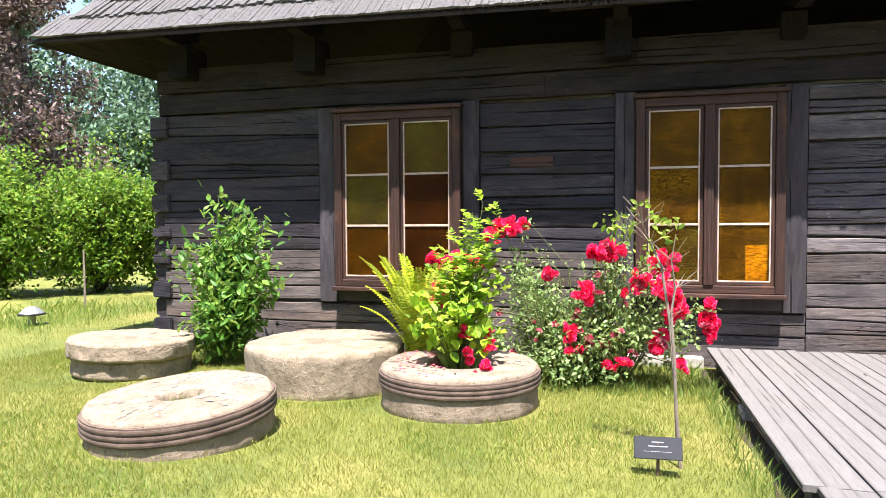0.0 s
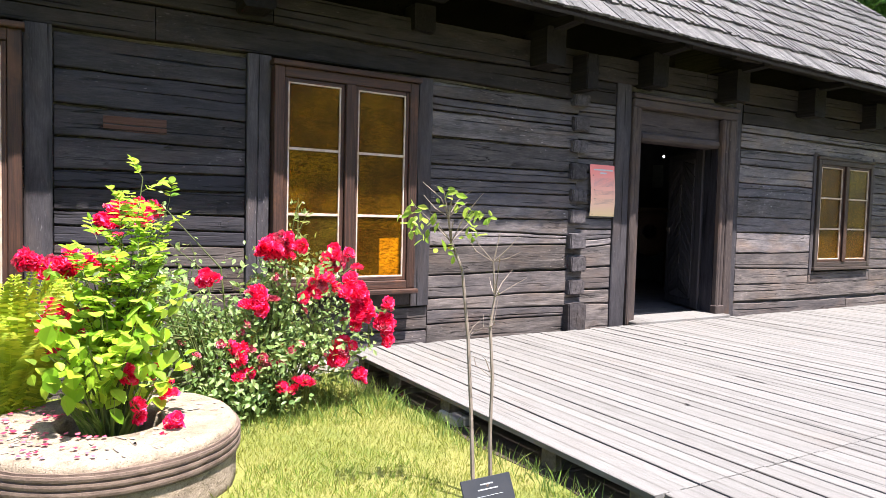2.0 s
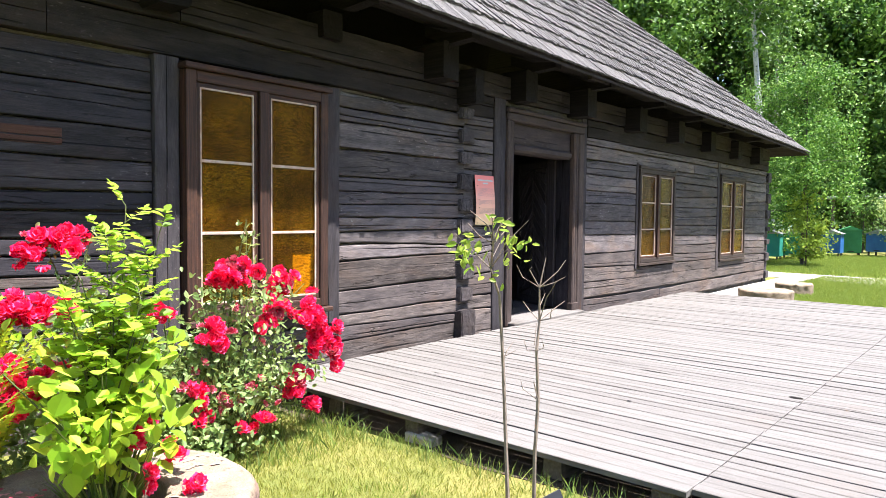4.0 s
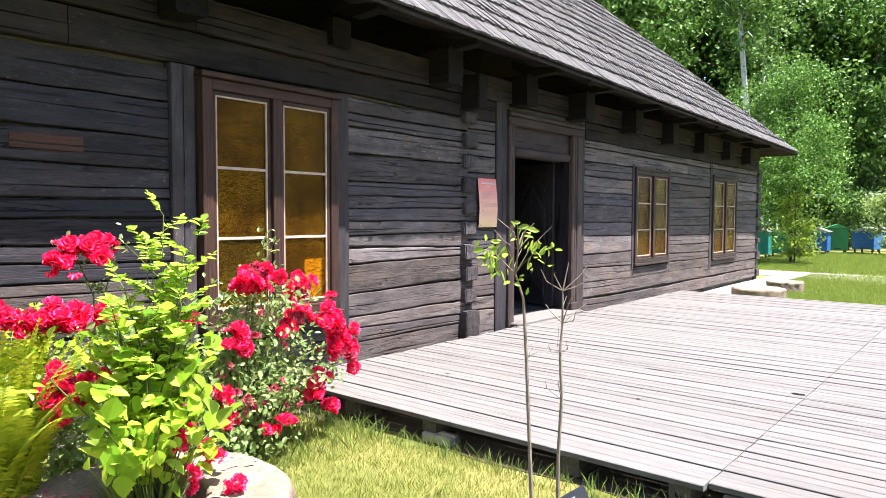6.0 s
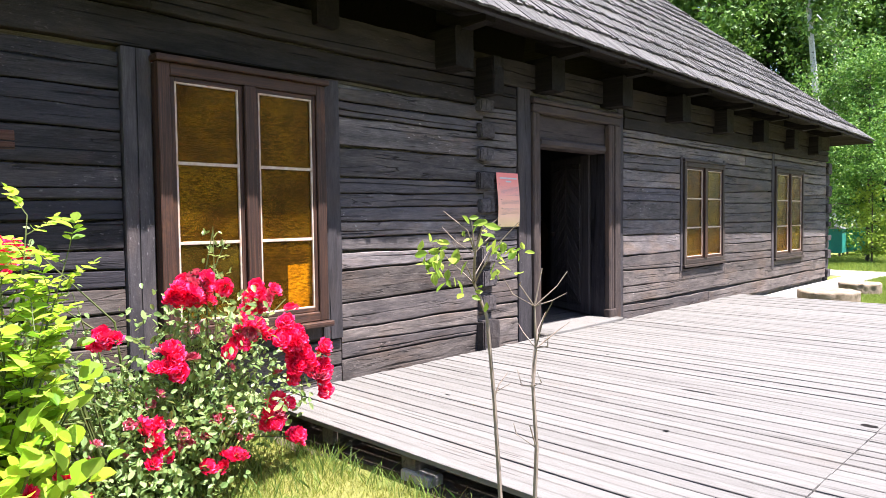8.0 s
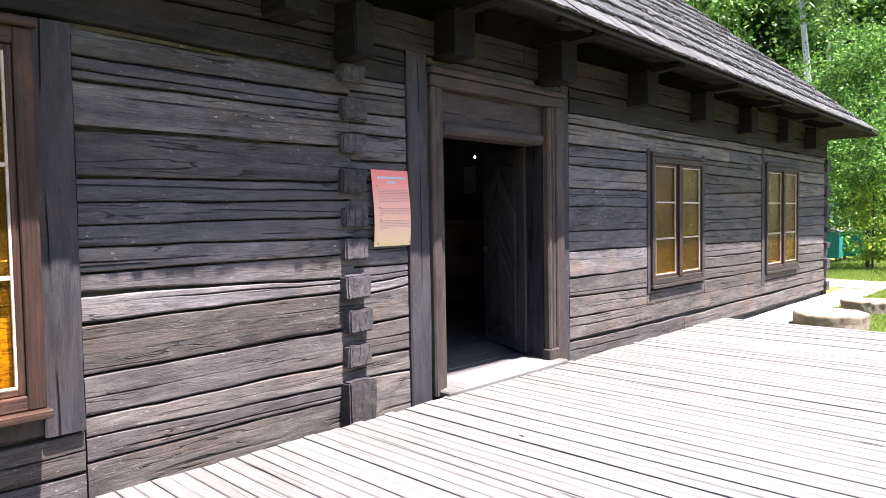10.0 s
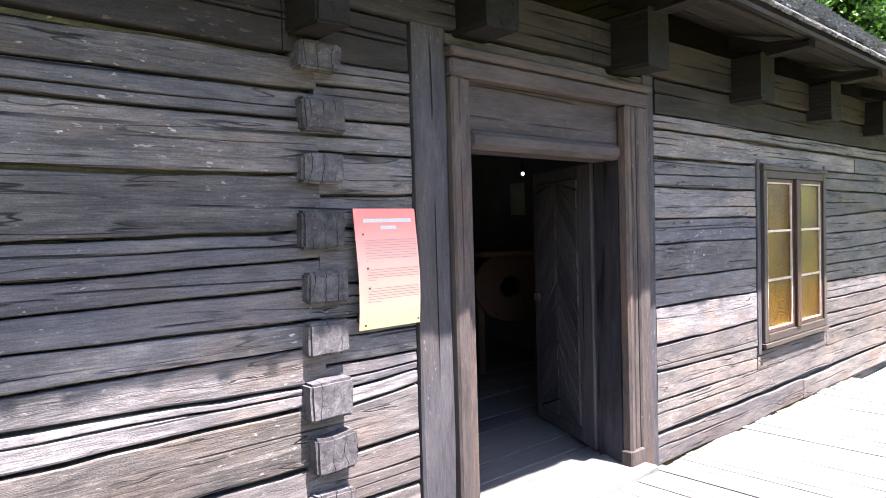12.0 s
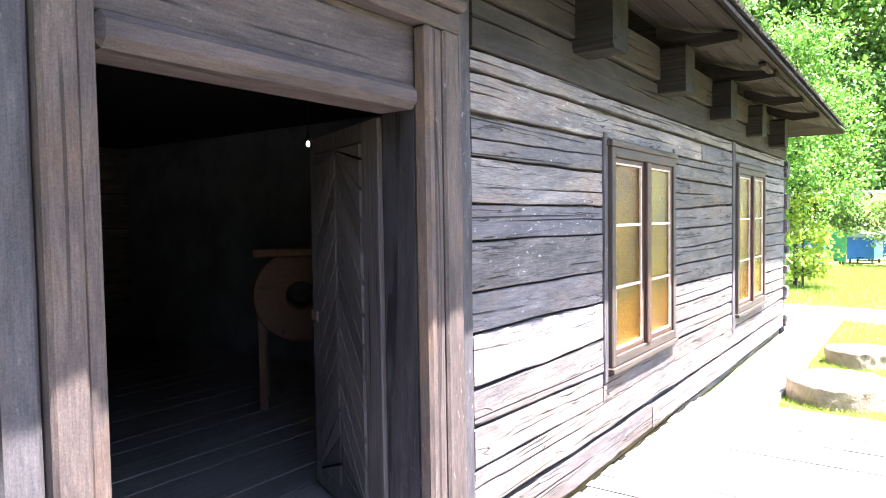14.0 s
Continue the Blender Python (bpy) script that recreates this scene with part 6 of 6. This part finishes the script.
blades(170000, -10.5, -3.3, -5.6, 0.0, 0.012, 0.046, 0.0022, "grass", "short mown yellow-green grass", L_GRASS, clear)
blades(55000, -10.5, -3.3, -5.6, 0.0, 0.016, 0.052, 0.0024, "grass", "greener patches of mown grass", L_GREEN,
       lambda x, y: clear(x, y) & (np.sin(x * 2.3 + np.cos(y * 1.9) * 1.4) + np.cos(y * 2.9 + x) > 0.25))
blades(24000, -14.0, -9.5, -4.0, 4.5, 0.015, 0.05, 0.003, "grass", "short mown grass by the house corner", L_GRASS, lambda x, y: (y < 0) | (x < -9.9))
blades(75000, 5.6, 14.0, -4.6, -0.64, 0.025, 0.07, 0.004, "grass", "short fresh green grass beyond the deck", L_GREEN, lambda x, y: ((x - 6.9) ** 2 + (y + 1.12) ** 2 > 0.21) & ((x - 8.85) ** 2 + (y + 1.14) ** 2 > 0.12))
blades(40000, 14.5, 27.0, -3.5, 2.6, 0.04, 0.12, 0.009, "grass", "fresh green grass round the beehives", L_GREEN)
blades(700, -3.74, -3.56, -4.4, -0.6, 0.04, 0.14, 0.0028, "tall_grass", "unmown grass tufts along the deck edge", L_TUFT)
blades(900, -8.9, -6.2, -1.0, -0.3, 0.06, 0.22, 0.003, "tall_grass", "unmown grass by the wall foot", L_TUFT)
blades(1500, -5.4, -3.6, -1.5, -0.2, 0.05, 0.16, 0.003, "tall_grass", "unmown grass under the rose bush", L_TUFT)
blades(420, -7.24, -7.02, -3.28, -3.06, 0.17, 0.3, 0.003, "tall_grass", "grass growing in the eye of the millstone", L_TUFT)
ring_n = 900
for cx, cy, r in STONES:
    blades(ring_n, cx - r - 0.1, cx + r + 0.1, cy - r - 0.1, cy + r + 0.1, 0.03, 0.075, 0.0025, "tall_grass", "longer grass round the foot of a millstone", L_GRASS,
           lambda x, y, cx=cx, cy=cy, r=r: (np.hypot(x - cx, y - cy) > r) & (np.hypot(x - cx, y - cy) < r + 0.07))

# ---- what stands in the dark hallway ----
mach = thing("winnowing_machine", (3.62, 3.05, 0), "old wooden winnowing machine standing in the dark hallway", "machine")
mach.rotation_euler = (0, 0, radians(48))
drum = part("drum", disc(0.42, 0.5, 0.11, 3, 0.002, (), 40), MACHINE, mach)
drum.matrix_basis = pose(0, 0, 1.0, 0, -90, 0) @ pose(0, 0, 0, 0, 0, 0)
part("hopper", box_bm(-0.6, 0.0, -0.3, 0.4, 1.35, 1.42, 0.01), MACHINE, mach)
for lx in (-0.45, 0.0):
    for ly in (-0.34, 0.34):
        part("leg", box_bm(lx - 0.035, lx + 0.035, ly - 0.035, ly + 0.035, 0.003, 0.95, 0.005), MACHINE, mach)
brick = thing("brick", (-3.46, -1.83, ground_z(-3.46, -1.83) + 0.0), "pale brick lying in the grass under the deck edge", "brick")
part("block", box_bm(-0.06, 0.06, -0.125, 0.125, -0.01, 0.06, 0.01), FOUND, brick)

# a bare bulb that hangs in the hallway
bulb = thing("hanging_lamp", (2.71, 1.93, 2.75), "small lit bulb hanging on a cord in the hallway", "lamp")
part("cord", tube([(0, 0, 0), (0, 0, -0.44)], [0.005, 0.005], 6), BLACK, bulb)
socket = part("socket", tube([(0, 0, -0.44), (0, 0, -0.5)], [0.012, 0.014], 10), BLACK, bulb)
bm = bmesh.new()
bmesh.ops.create_uvsphere(bm, u_segments=14, v_segments=10, radius=0.013)
bmesh.ops.transform(bm, matrix=Matrix.LocRotScale((0, 0, -0.525), None, (1, 1, 1.3)), verts=bm.verts)
part("bulb", bm, BULB, socket, "", True)

# garden strip before the hedge: a stake, a small ground lamp and weeds
stake = thing("garden_stake", (-13.17, 2.60, -0.2), "thin bare wooden stake standing in the grass by the hedge", "stake")
part("rod", tube([(0, 0, -0.1), (0.01, 0, 0.5), (-0.01, 0.01, 0.98)], [0.02, 0.018, 0.014], 6), TWIG, stake)
spot = thing("ground_lamp", (-12.43, 0.80, -0.2), "small grey domed garden lamp in the grass", "lamp")
part("post", tube([(0, 0, -0.05), (0, 0, 0.12)], [0.05, 0.05], 10), ROOF_TIN, spot)
hood = bmesh.new()
bmesh.ops.create_cone(hood, cap_ends=True, segments=18, radius1=0.17, radius2=0.07, depth=0.1, matrix=Matrix.Translation((0, 0, 0.2)))
bmesh.ops.bevel(hood, geom=list(hood.edges), offset=0.012, segments=2, affect="EDGES")
part("hood", hood, ROOF_TIN, spot)
part("rim", ring(0.1, 0.18, 0.13, 0.15, 3, 24, 0.0), BLACK, spot)
blades(1000, -14.03, -11.57, 0.10, 2.90, 0.05, 0.24, 0.005, "tall_grass", "weeds and tall grass before the hedge", L_GREEN)

notice = box("notice", 4.585, 4.595, 3.59, 3.85, 1.85, 2.29, WHITE_INK, None, 0.002)
tagged(notice, "pale paper notice on the dark hallway wall", "notice")

# more of the wood's edge beyond the beehives
for x, y, h, r in ((44, 3.0, 19, 5.5), (52, 5.0, 21, 6.0), (48, -1.5, 18, 5.5), (40, 1.5, 14, 4.5)):
    tree("forest_tree", x, y, h, r, 20000, 0.21, L_WOOD, "tall dense green deciduous tree at the wood's edge", low=0.08, group="trees behind the house")
# the same mown grass, thinning out away from the house
blades(60000, -12.5, -3.75, -8.2, -5.6, 0.012, 0.046, 0.0026, "grass", "thinner mown yellow-green grass away from the house", L_GRASS,
       lambda x, y: (y + 8.2) / 2.6 > np.abs(np.sin(x * 917.3 + y * 431.7)))
blades(24000, -13.0, -10.5, -5.6, -4.0, 0.012, 0.046, 0.0026, "grass", "short mown yellow-green grass on the open lawn", L_GRASS,
       lambda x, y: (x + 13.0) / 2.5 > np.abs(np.sin(x * 611.9 + y * 733.1)))
